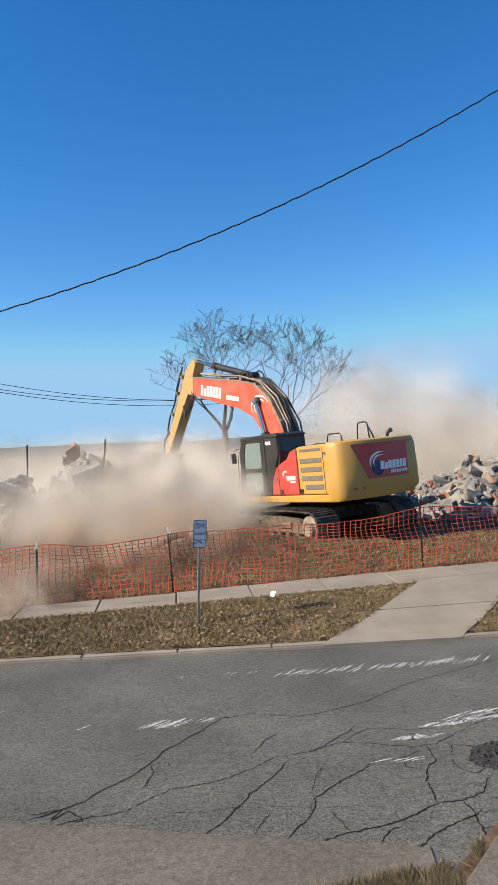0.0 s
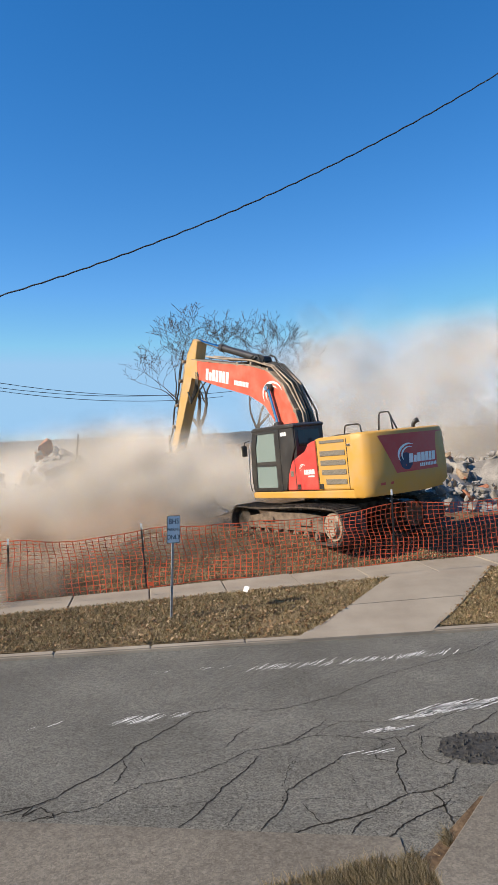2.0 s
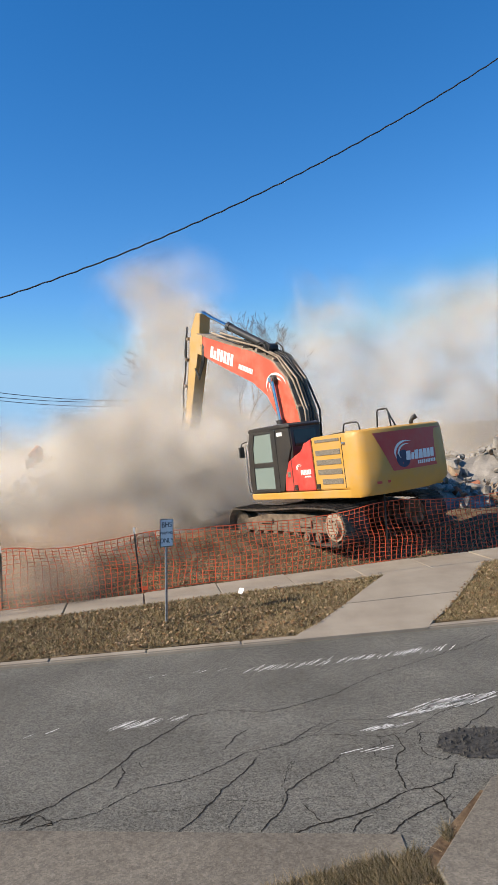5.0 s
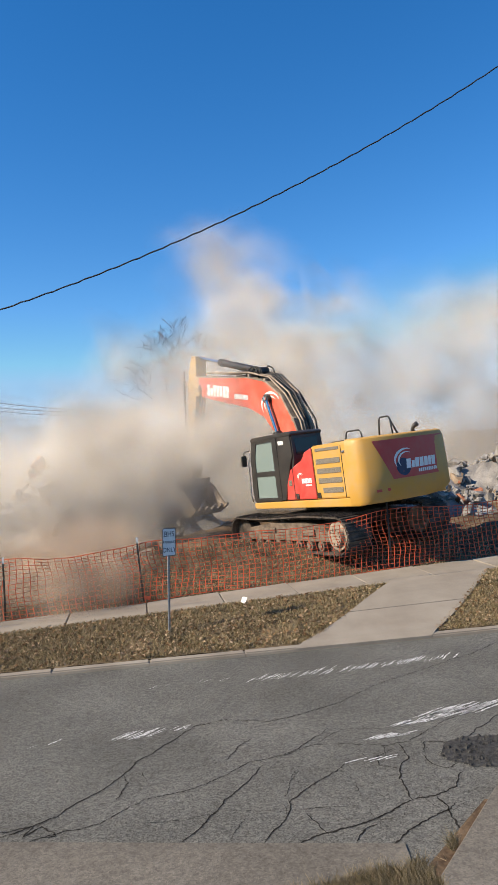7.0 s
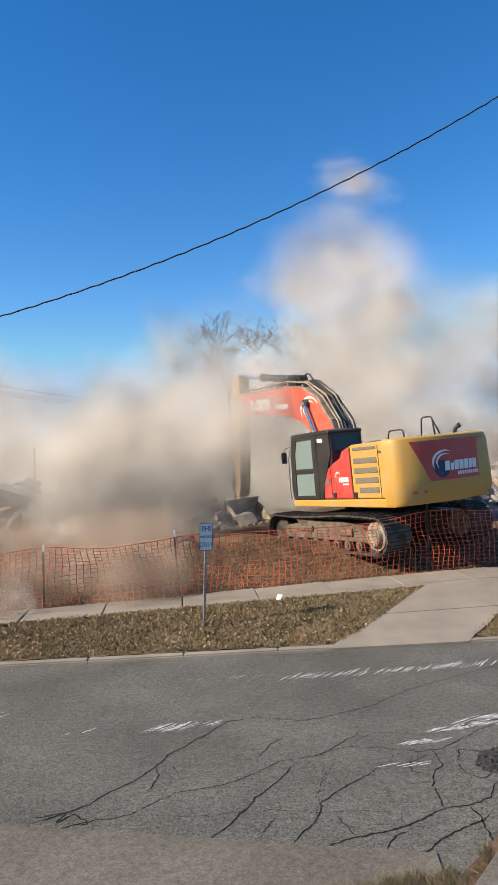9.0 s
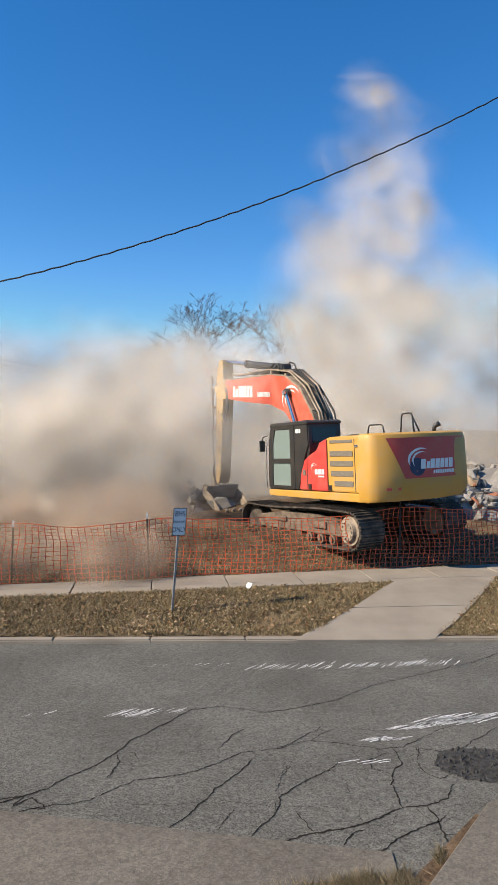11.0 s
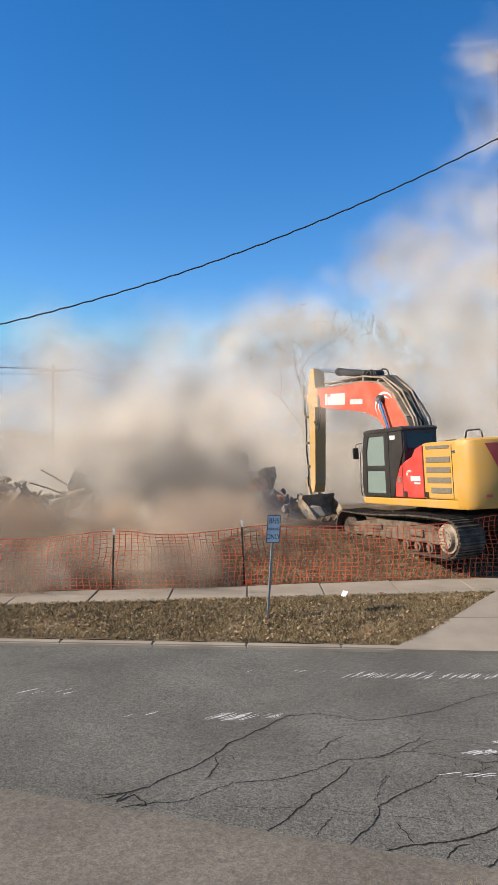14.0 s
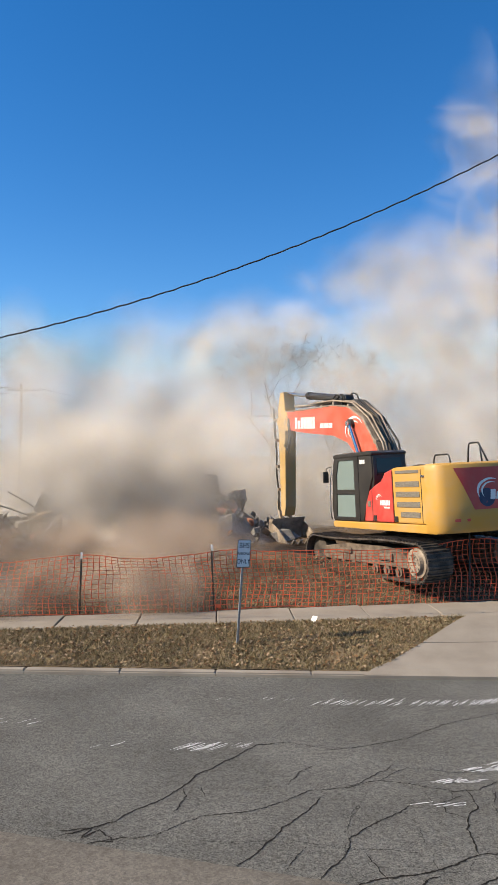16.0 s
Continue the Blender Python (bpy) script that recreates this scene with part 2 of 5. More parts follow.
def raw(name, verts, faces, mat, parent=None):
    me = bpy.data.meshes.new(name)
    me.from_pydata(verts, [], faces)
    me.materials.append(MAT[mat])
    ob = new(name, me)
    ob.parent = parent
    return ob


def box(bm, c, s, rot=(0, 0, 0), bevel=0.0):
    m = Matrix.LocRotScale(c, Euler([radians(a) for a in rot]), None)
    r = bmesh.ops.create_cube(bm, size=1)
    bmesh.ops.scale(bm, vec=s, verts=r["verts"])
    if bevel:
        edges = {e for v in r["verts"] for e in v.link_edges}
        res = bmesh.ops.bevel(bm, geom=list(edges), offset=bevel, segments=2, affect="EDGES", profile=0.6)
        verts = {v for f in res["faces"] for v in f.verts} | {v for v in r["verts"] if v.is_valid}
    else:
        verts = r["verts"]
    bmesh.ops.transform(bm, matrix=m, verts=list(verts))
    return bm


def tube(bm, points, radius, seg=8, closed=True):
    """A round bar along points; radius may be a list."""
    pts = [Vector(p) for p in points]
    rad = radius if isinstance(radius, (list, tuple)) else [radius] * len(pts)
    rings = []
    ref = Vector((0.31, 0.22, 0.92))
    for i, p in enumerate(pts):
        d = (pts[min(i + 1, len(pts) - 1)] - pts[max(i - 1, 0)]).normalized()
        u = d.cross(ref)
        if u.length < 0.1:
            u = d.cross(Vector((1, 0, 0)))
        u.normalize()
        v = d.cross(u)
        rings.append([bm.verts.new(p + (u * math.cos(a) + v * math.sin(a)) * rad[i]) for a in (2 * math.pi * k / seg for k in range(seg))])
    for a, b in zip(rings, rings[1:]):
        for k in range(seg):
            bm.faces.new((a[k], a[(k + 1) % seg], b[(k + 1) % seg], b[k]))
    if closed:
        bm.faces.new(rings[0])
        bm.faces.new(rings[-1][::-1])
    return bm


def prism(bm, outline, y0, y1, bevel=0.0):
    """An outline in x, z pulled from y0 to y1."""
    a = [bm.verts.new((x, y0, z)) for x, z in outline]
    b = [bm.verts.new((x, y1, z)) for x, z in outline]
    faces = [bm.faces.new(a), bm.faces.new(b[::-1])]
    k = len(a)
    for i in range(k):
        faces.append(bm.faces.new((a[i], b[i], b[(i + 1) % k], a[(i + 1) % k])))
    if bevel:
        bmesh.ops.bevel(bm, geom=list({e for f in faces for e in f.edges}), offset=bevel, segments=2, affect="EDGES", profile=0.6)
    return bm


def B():
    return bmesh.new()


def arc(cx, cz, r, a0, a1, k):
    return [(cx + r * math.cos(radians(a0 + (a1 - a0) * i / k)), cz + r * math.sin(radians(a0 + (a1 - a0) * i / k))) for i in range(k + 1)]


# ---- ground ----
def kerb_y(x):
    return 11.12 - 0.05 * x


def walk_front(x):
    return 13.38 + 0.085 * x


def walk_back(x):
    return walk_front(x) + 1.15 + 0.035 * max(x, -2)


def smooth01(a, b, v):
    s = min(max((v - a) / (b - a), 0), 1)
    return s * s * (3 - 2 * s)


def ground_z(x, y):
    """The site: level road, a verge, then rising, rough soil."""
    k = kerb_y(x)
    if y < k + 0.14:
        return -0.02
    rise = 0.28 + 0.012 * max(min(x, 12), -8)
    z = 0.05 + (rise - 0.05) * smooth01(k, walk_front(x), y)
    wb = walk_back(x)
    if y > wb:
        far = smooth01(wb, wb + 2.6, y)
        z += far * (0.36 + 0.012 * max(min(x, 14), -14)) * (1 - smooth01(60, 200, y) * 0.9)
        rough = far * (1 - smooth01(40, 80, y))
        z += rough * 0.2 * noise.noise((x * 0.55, y * 0.55, 3.1)) + rough * 0.06 * noise.noise((x * 2.3, y * 2.3, 1.7))
        z += 0.5 * math.exp(-((x - 1.2) / 2.4) ** 2 - ((y - 17.2) / 0.9) ** 2) * far
    return z


def grid_lines(segments):
    out = []
    for a, b, k in segments:
        out += [a + (b - a) * i / k for i in range(k)]
    return out + [segments[-1][1]]


def build_ground():
    xs = grid_lines([(-3000, -300, 6), (-300, -40, 10), (-40, -10, 15), (-10, 14, 96), (14, 40, 13), (40, 300, 10), (300, 3000, 6)])
    ys = grid_lines([(-40, 10.0, 10), (10.0, 12, 16), (12, 22, 50), (22, 60, 38), (60, 300, 16), (300, 3000, 8)])
    verts = [(x, y, ground_z(x, y)) for y in ys for x in xs]
    w = len(xs)
    faces = [(j * w + i, j * w + i + 1, (j + 1) * w + i + 1, (j + 1) * w + i) for j in range(len(ys) - 1) for i in range(w - 1)]
    g = raw("ground", verts, faces, "soil")
    g.data.shade_smooth()
    tagged(g, "churned brown soil of a cleared demolition site", "ground", kind="structure")


build_ground()


def slab(name, corners, z, mat, label, thick=0.1, parent=None, kind="structure", zf=None, bevel=0.012):
    """A flat slab over a four-cornered outline."""
    bm = B()
    top = [bm.verts.new((x, y, zf(x, y) if zf else z)) for x, y in corners]
    low = [bm.verts.new((x, y, (zf(x, y) if zf else z) - thick)) for x, y in corners]
    k = len(top)
    fs = [bm.faces.new(top), bm.faces.new(low[::-1])]
    for i in range(k):
        fs.append(bm.faces.new((top[i], low[i], low[(i + 1) % k], top[(i + 1) % k])))
    if bevel:
        bmesh.ops.bevel(bm, geom=list({e for e in fs[0].edges}), offset=bevel, segments=1, affect="EDGES")
    ob = part(name, bm, mat, parent)
    if parent is None:
        tagged(ob, label, name.split("_")[0], kind=kind)
    return ob


def near_edge(x):
    return 5.95 - 0.29 * x


# road
road = slab("road", [(-80, kerb_y(-80)), (-80, -8), (80, -8), (80, kerb_y(80))], 0.0, "asphalt", "worn grey asphalt road with cracks and faded paint", 0.1, bevel=0)
apron = slab("pavement_1", [(-30, near_edge(-30)), (-30, -8), (0.3, -8), (0.75, 4.93), (1.9, 5.04), (1.96, near_edge(1.96))], 0.014, "apron", "worn concrete driveway apron beside the road", 0.1)
lawn = slab("lawn", [(0.3, -8), (1.35, -8), (2.03, 4.86), (2.95, 5.8), (2.88, 5.86), (1.97, 5.02), (1.91, 5.02), (0.75, 4.92)], 0.011, "soil", "strip of bare soil and dead grass by the road", 0.1, bevel=0)
side = slab("pavement_2", [(2.02, 4.86), (1.2, -8), (12, -8), (12, 7.2), (6.0, 7.45), (3.05, 5.98)], 0.05, "apron", "concrete pavement slab at the road edge", 0.1)


def build_pavements():
    """Far kerb stones, pavement slabs and driveway."""
    kerb = tagged(new("kerb"), "low worn concrete kerb along the verge", "kerb", kind="structure")
    x = -30.0
    while x < 40:
        drop = 2.3 < x + 0.7 < 4.6
        L = 1.5
        bm = B()
        z1 = 0.02 if drop else 0.06
        a, b = Vector((x, kerb_y(x), 0)), Vector((x + L - 0.005, kerb_y(x + L), 0))
        top = [(a.x, a.y, z1), (b.x, b.y, z1), (b.x, b.y + 0.16, z1 + 0.01), (a.x, a.y + 0.16, z1 + 0.01)]
        v = [bm.verts.new(p) for p in top] + [bm.verts.new((p[0], p[1] - (0.02 if i < 2 else 0), -0.15)) for i, p in enumerate(top)]
        for f in ((0, 1, 2, 3), (0, 4, 5, 1), (1, 5, 6, 2), (2, 6, 7, 3), (3, 7, 4, 0)):
            bm.faces.new([v[i] for i in f])
        bmesh.ops.bevel(bm, geom=[e for e in bm.edges if min(q.co.z for q in e.verts) > 0], offset=0.02, segments=2, affect="EDGES")
        part("kerb_stone", bm, "concrete", kerb)
        x += L
    foot = tagged(new("pavement_3"), "pale concrete pavement slabs with soil-filled joints", "pavement", kind="structure")
    x = -24.0
    while x < 24:
        L = 1.5
        c = [(x + 0.01, walk_front(x)), (x + L - 0.01, walk_front(x + L)), (x + L - 0.01, walk_back(x + L)), (x + 0.01, walk_back(x))]
        tilt = random.uniform(-0.012, 0.012)
        slab("paving_slab", c, 0, "concrete", "", 0.12, foot, zf=lambda X, Y, t=tilt: ground_z(X, min(Y, walk_back(X))) + 0.035 + t * (X - x))
        x += L
    drive = tagged(new("driveway"), "pale concrete driveway slabs between road and pavement", "driveway", kind="structure")
    zf = lambda X, Y: max(ground_z(X, Y), 0) + 0.045
    for lo, hi in ((0.0, 0.49), (0.497, 1.0)):
        bm = B()
        grid = []
        for j in range(9):
            f = lo + (hi - lo) * j / 8
            x0, x1 = 2.3 + 2.6 * f, 4.56 + 2.64 * f
            row = []
            for i in range(9):
                x = x0 + (x1 - x0) * i / 8
                y = kerb_y(x) - 0.005 + (walk_front(x) - 0.01 - kerb_y(x)) * f
                row.append(bm.verts.new((x, y, zf(x, y) + 0.006)))
            grid.append(row)
        for j in range(8):
            for i in range(8):
                bm.faces.new((grid[j][i], grid[j][i + 1], grid[j + 1][i + 1], grid[j + 1][i]))
        edge = [e for e in bm.edges if e.is_boundary]
        low = bmesh.ops.extrude_edge_only(bm, edges=edge)["geom"]
        bmesh.ops.translate(bm, vec=(0, 0, -0.12), verts=[v for v in low if isinstance(v, bmesh.types.BMVert)])
        part("drive_slab", bm, "concrete", drive)


build_pavements()


def scatter_blades(name, count, region, mat, label, size, lean=0.7, wide=0.006, zoff=0.0):
    """Dry grass: single tapering blades."""
    rng = np.random.default_rng(5 + count)
    verts, faces = [], []
    tries = 0
    while len(faces) < count and tries < count * 6:
        tries += 1
        x, y = rng.uniform(*region[0]), rng.uniform(*region[1])
        if not region[2](x, y) or noise.noise((x * 1.3, y * 1.3, 9)) + 0.35 < rng.uniform(-0.5, 0.5):
            continue
        z = ground_z(x, y) + zoff
        a, h = rng.uniform(0, 6.283), size * rng.uniform(0.4, 1.2)
        w = wide * rng.uniform(0.7, 1.6)
        lx, ly = math.cos(a) * h * lean * rng.uniform(0.3, 1.3), math.sin(a) * h * lean * rng.uniform(0.3, 1.3)
        b = rng.uniform(0, 6.283)
        k = len(verts)
        verts += [(x - math.cos(b) * w, y - math.sin(b) * w, z - 0.005), (x + math.cos(b) * w, y + math.sin(b) * w, z - 0.005), (x + lx, y + ly, z + h)]
        faces.append((k, k + 1, k + 2))
    tagged(raw(name, verts, faces, mat), label, "grass", kind="stuff")


def in_verge(x, y):
    if not kerb_y(x) + 0.17 < y < walk_front(x) + 0.03:
        return False
    f = (y - kerb_y(x)) / (walk_front(x) - kerb_y(x))
    return x < 2.38 + 2.5 * f or x > 4.5 + 2.62 * f


def build_verge():
    xs, bm_v, faces = grid_lines([(-30, -6, 24), (-6, 9, 75), (9, 30, 21)]), [], []
    ks = 12
    for x in xs:
        for j in range(ks + 1):
            y = kerb_y(x) + 0.15 + (walk_front(x) - kerb_y(x) - 0.13) * j / ks
            bm_v.append((x, y, ground_z(x, y) + 0.02 + 0.025 * noise.noise((x * 3, y * 3, 0))))
    for i in range(len(xs) - 1):
        for j in range(ks):
            a = i * (ks + 1) + j
            p = bm_v[a]
            if in_verge((bm_v[a][0] + xs[i + 1]) / 2, bm_v[a + 1][1]):
                faces.append((a, a + ks + 1, a + ks + 2, a + 1))
    v = raw("verge", bm_v, faces, "turf")
    v.data.shade_smooth()
    tagged(v, "patchy dry brown winter turf verge", "verge", kind="structure")
    scatter_blades("verge_grass", 80000, ((-9, 9), (10.7, 14.3), in_verge), "grass", "dry tan and olive winter grass on the verge", 0.06, 1.0, zoff=0.02)
    rng = np.random.default_rng(3)
    verts, fs = [], []
    while len(fs) < 5600:
        x, y = rng.uniform(-9, 9), rng.uniform(10.7, 14.3)
        if not in_verge(x, y):
            continue
        z, a, s = ground_z(x, y) + 0.035 + rng.uniform(0, 0.035), rng.uniform(0, 6.28), rng.uniform(0.015, 0.042)
        tx, ty = rng.uniform(-0.6, 0.6, 2)
        k = len(verts)
        for q, r in ((0, 1), (1.4, 0.55), (3.14, 1), (4.7, 0.55)):
            dx, dy = math.cos(a + q) * s * r, math.sin(a + q) * s * r
            verts.append((x + dx, y + dy, z + dx * tx + dy * ty + (0.01 if r < 1 else 0)))
        fs.append((k, k + 1, k + 2, k + 3))
    tagged(raw("leaf_litter", verts, fs, "leaves"), "fallen curled brown leaves in the grass", "leaves", kind="stuff")
    strip = lambda x, y: walk_back(x) + 0.02 < y < walk_back(x) + 2.2
    scatter_blades("site_grass", 30000, ((-8, 12), (14, 18.5), strip), "grass", "trampled dry grass and straw along the fence", 0.09, 1.3)
    tuft = lambda x, y: (y < 4.93 + 0.18 * (x - 0.75) and 0.75 < x < 2.0 and y < 5.1 and noise.noise((x * 4, y * 4, 1)) > -0.25) or (abs(y - (4.98 + 0.93 * (x - 2.0))) < 0.06 and 1.9 < x < 2.6 and noise.noise((x * 5, y * 5, 2)) > 0.15)
    rng = np.random.default_rng(9)
    verts, fs = [], []
    while len(fs) < 9000:
        x, y = rng.uniform(0.7, 2.9), rng.uniform(4.3, 5.9)
        if not tuft(x, y):
            continue
        a, h = rng.uniform(0, 6.28), rng.uniform(0.02, 0.1)
        k = len(verts)
        lx, ly = rng.normal(0, 0.05, 2)
        verts += [(x - 0.003, y, 0.012), (x + 0.003, y + 0.001, 0.012), (x + lx, y + ly, 0.015 + h)]
        fs.append((k, k + 1, k + 2))
    tagged(raw("roadside_grass", verts, fs, "grass"), "straw-coloured dead grass at the broken road edge", "grass", kind="stuff")


build_verge()


# ---- road damage ----
def ribbon(bm, points, width, z, jitter=0.02, step=0.06, seed=0):
    """A ragged crack or paint stripe along points on the road."""
    rng = random.Random(seed)
    pts = []
    for (x0, y0), (x1, y1) in zip(points, points[1:]):
        k = max(1, int(math.hypot(x1 - x0, y1 - y0) / step))
        for i in range(k):
            pts.append((x0 + (x1 - x0) * i / k, y0 + (y1 - y0) * i / k))
    pts.append(points[-1])
    prev, o = None, 0.0
    for i, (x, y) in enumerate(pts):
        a, b = pts[max(i - 1, 0)], pts[min(i + 1, len(pts) - 1)]
        dx, dy = b[0] - a[0], b[1] - a[1]
        d = math.hypot(dx, dy) or 1
        nx, ny = -dy / d, dx / d
        o = o * 0.7 + rng.uniform(-jitter, jitter)
        end = min(i, len(pts) - 1 - i)
        w = width * rng.uniform(0.35, 1.25) * (0.4 + 0.6 * min(end / 4, 1))
        cur = (bm.verts.new((x + nx * (o + w / 2), y + ny * (o + w / 2), z)), bm.verts.new((x + nx * (o - w / 2), y + ny * (o - w / 2), z)))
        if prev:
            bm.faces.new((prev[0], prev[1], cur[1], cur[0]))
        prev = cur


CRACK = tagged(new("road_crack"), "dark open cracks across the worn asphalt", "cracks", kind="structure")


def crack(width, *points):
    bm = B()
    ribbon(bm, points, width, 0.004, 0.011, 0.028, seed=int(points[0][0] * 100))
    part("crack", bm, "crack", CRACK)


crack(0.016, (-1.4, 6.51), (-1.14, 6.55), (-0.92, 6.66), (-0.76, 6.86), (-0.54, 7.08), (-0.32, 7.34), (-0.18, 7.66), (0.01, 7.84), (0.24, 8.1), (0.49, 8.43), (0.69, 8.45))
crack(0.011, (0.49, 8.43), (0.87, 8.5), (1.39, 8.27), (1.76, 8.36), (2.33, 8.6), (2.92, 9.05), (3.5, 9.32), (4.35, 9.72), (4.86, 9.95), (5.39, 10.32))
crack(0.014, (-0.31, 7.33), (-0.27, 7.16), (-0.35, 6.91), (-0.39, 6.83))
crack(0.009, (-0.29, 7.34), (-0.12, 7.36), (-0.08, 7.14))
crack(0.02, (-1.38, 6.43), (-1.2, 6.49), (-1.11, 6.55), (-1.16, 6.39), (-1.03, 6.51), (-0.91, 6.38), (-0.89, 6.32), (-1.03, 6.33))
crack(0.011, (-1.34, 6.22), (-0.79, 6.37), (-0.5, 6.42), (-0.14, 6.75), (0.29, 6.82), (0.7, 7.03), (0.97, 7.26), (1.34, 7.3), (1.75, 7.47), (1.99, 7.41), (2.44, 7.2), (2.7, 7.22), (3.06, 7.48))
crack(0.016, (0.19, 5.91), (0.35, 6.11), (0.55, 6.36), (0.62, 6.51), (0.81, 6.75), (1.02, 7.01), (1.05, 7.1))
crack(0.011, (0.74, 7.35), (0.91, 7.68), (1.13, 7.87))
crack(0.006, (0.23, 7.28), (0.74, 7.35))
crack(0.011, (1.34, 7.3), (1.63, 7.5), (1.99, 7.86))
crack(0.013, (0.84, 5.7), (1.03, 5.95), (1.18, 6.16), (1.2, 6.31), (1.42, 6.54), (1.76, 6.77), (1.96, 6.98))
crack(0.008, (0.59, 5.82), (0.81, 6.2))
crack(0.022, (1.13, 5.62), (1.32, 5.7), (1.53, 5.74), (1.74, 5.78), (2.04, 5.91), (2.27, 6.04))
crack(0.018, (2.27, 6.04), (2.29, 6.22), (2.3, 6.45), (2.4, 6.67), (2.55, 6.83), (2.6, 7.1), (2.57, 7.23))
crack(0.02, (1.59, 5.53), (1.71, 5.7), (1.83, 5.74))
crack(0.018, (1.82, 5.37), (2.06, 5.57), (2.32, 5.7), (2.52, 5.81), (2.6, 5.88))
crack(0.016, (2.27, 6.04), (2.5, 6.06), (2.74, 6.17), (2.94, 6.41))
crack(0.018, (2.5, 6.06), (2.53, 5.89), (2.48, 5.66), (2.45, 5.43))
crack(0.013, (1.31, 6.08), (1.36, 5.87), (1.39, 5.7))
crack(0.011, (2.4, 6.67), (2.23, 6.78), (2.27, 6.97), (2.48, 7.13))
crack(0.013, (2.74, 6.92), (2.72, 6.66), (2.83, 6.5), (2.99, 6.59))
crack(0.012, (2.74, 6.92), (2.87, 7.18), (3.13, 7.04))
crack(0.008, (1.75, 7.47), (2.1, 7.78), (2.59, 7.65), (2.98, 7.6))
crack(0.012, (3.06, 7.48), (3.43, 7.69), (3.86, 7.85), (4.21, 8.08))
crack(0.013, (3.13, 7.04), (3.4, 7.2), (3.97, 7.63))
crack(0.006, (-0.14, 6.32), (0.26, 6.27), (0.62, 6.32), (1.12, 6.17), (1.83, 6.08))
crack(0.008, (1.29, 6.75), (1.41, 6.92), (1.17, 6.43))


def crazing():
    """Small interlaced cracks in the broken corner of the road."""
    rng = random.Random(12)
    step = 0.24
    pts = {(i, j): (1.2 + i * step + rng.uniform(-0.09, 0.09), 5.55 + j * step + rng.uniform(-0.09, 0.09)) for i in range(13) for j in range(11)}
    for (i, j), p in pts.items():
        for q in ((i + 1, j), (i, j + 1)):
            if q in pts and near_edge(p[0]) + 0.05 < p[1] and rng.random() < 0.4 - 0.045 * j + 0.02 * i and p[1] < 8 and p[1] > 1.0 * p[0] + 3.2:
                crack(rng.uniform(0.003, 0.006), p, pts[q])


crazing()


def build_paint():
    """Faded, worn-through paint: hatched patches in lines across the road."""
    rng = random.Random(4)
    for x0, x1, y0, y1, k, ang, full in ((-0.52, -0.05, 8.2, 8.44, 20, 38, 1), (0.2, 0.38, 8.3, 8.46, 7, 38, 0.8), (-1.6, -1.1, 8.3, 8.5, 4, 38, 0.4), (2.66, 3.1, 7.62, 7.76, 16, 20, 1), (3.0, 3.75, 7.66, 7.96, 46, 24, 1), (2.25, 2.72, 7.34, 7.5, 18, 18, 0.9), (1.9, 2.4, 6.85, 6.98, 6, 12, 0.6), (1.3, 4.5, 9.66, 9.98, 70, 46, 0.75), (-0.4, 1.2, 9.95, 10.1, 10, 42, 0.5), (-3.2, -1.8, 9.0, 9.3, 9, 38, 0.4), (-4.6, -3.4, 8.6, 8.9, 7, 38, 0.5)):
        patch = tagged(new("paint_patch"), "faded white road paint worn through to asphalt", "road paint", kind="structure")
        bm = B()
        for i in range(k):
            if rng.random() > full:
                continue
            x, y = x0 + (x1 - x0) * (i + rng.random() * 0.6) / k, y0 + (y1 - y0) * rng.uniform(0.2, 0.6) * (1 if k < 30 else 1)
            L = (y1 - y0) / max(math.sin(radians(ang)), 0.4) * rng.uniform(0.35, 0.8)
            ribbon(bm, [(x, y), (x + L * math.cos(radians(ang)), y + L * math.sin(radians(ang)))], rng.uniform(0.01, 0.026), 0.006, 0.006, 0.03, i)
        part("stripe", bm, "paint_mark", patch)


build_paint()


def build_pothole():
    """A ragged hole worn down to loose black stone, with crumbs lying in it."""
    bm = B()
    rng = random.Random(2)
    c, k = Vector((3.36, 6.78, 0)), 46
    ring = []
    for i in range(k):
        a = i * 2 * math.pi / k
        r = 1 + 0.22 * noise.noise((math.cos(a) * 2, math.sin(a) * 2, 4)) + rng.uniform(-0.07, 0.07)
        ring.append(bm.verts.new((c.x + 0.47 * math.cos(a) * r, c.y + 0.37 * math.sin(a) * r, 0.007)))
    bm.faces.new(ring)
    hole = tagged(part("pothole", bm, "pothole"), "dark crumbling pothole patch in the asphalt", "pothole", kind="structure")
    verts, faces = [], []
    for i in range(260):
        a, r = rng.uniform(0, 6.283), math.sqrt(rng.random()) * 1.02
        x, y, q = c.x + 0.46 * r * math.cos(a), c.y + 0.36 * r * math.sin(a), rng.uniform(0.008, 0.03)
        n0, t = len(verts), rng.uniform(0, 6.283)
        verts += [(x + q * math.cos(t + j * 2.1), y + q * math.sin(t + j * 2.1), 0.006) for j in range(3)] + [(x + rng.uniform(-0.3, 0.3) * q, y, 0.006 + q * rng.uniform(0.6, 1.2))]
        faces += [(n0, n0 + 1, n0 + 3), (n0 + 1, n0 + 2, n0 + 3), (n0 + 2, n0, n0 + 3)]
    tagged(raw("crumb", verts, faces, "pothole", hole), "loose crumbs of black asphalt", kind="stuff")


build_pothole()


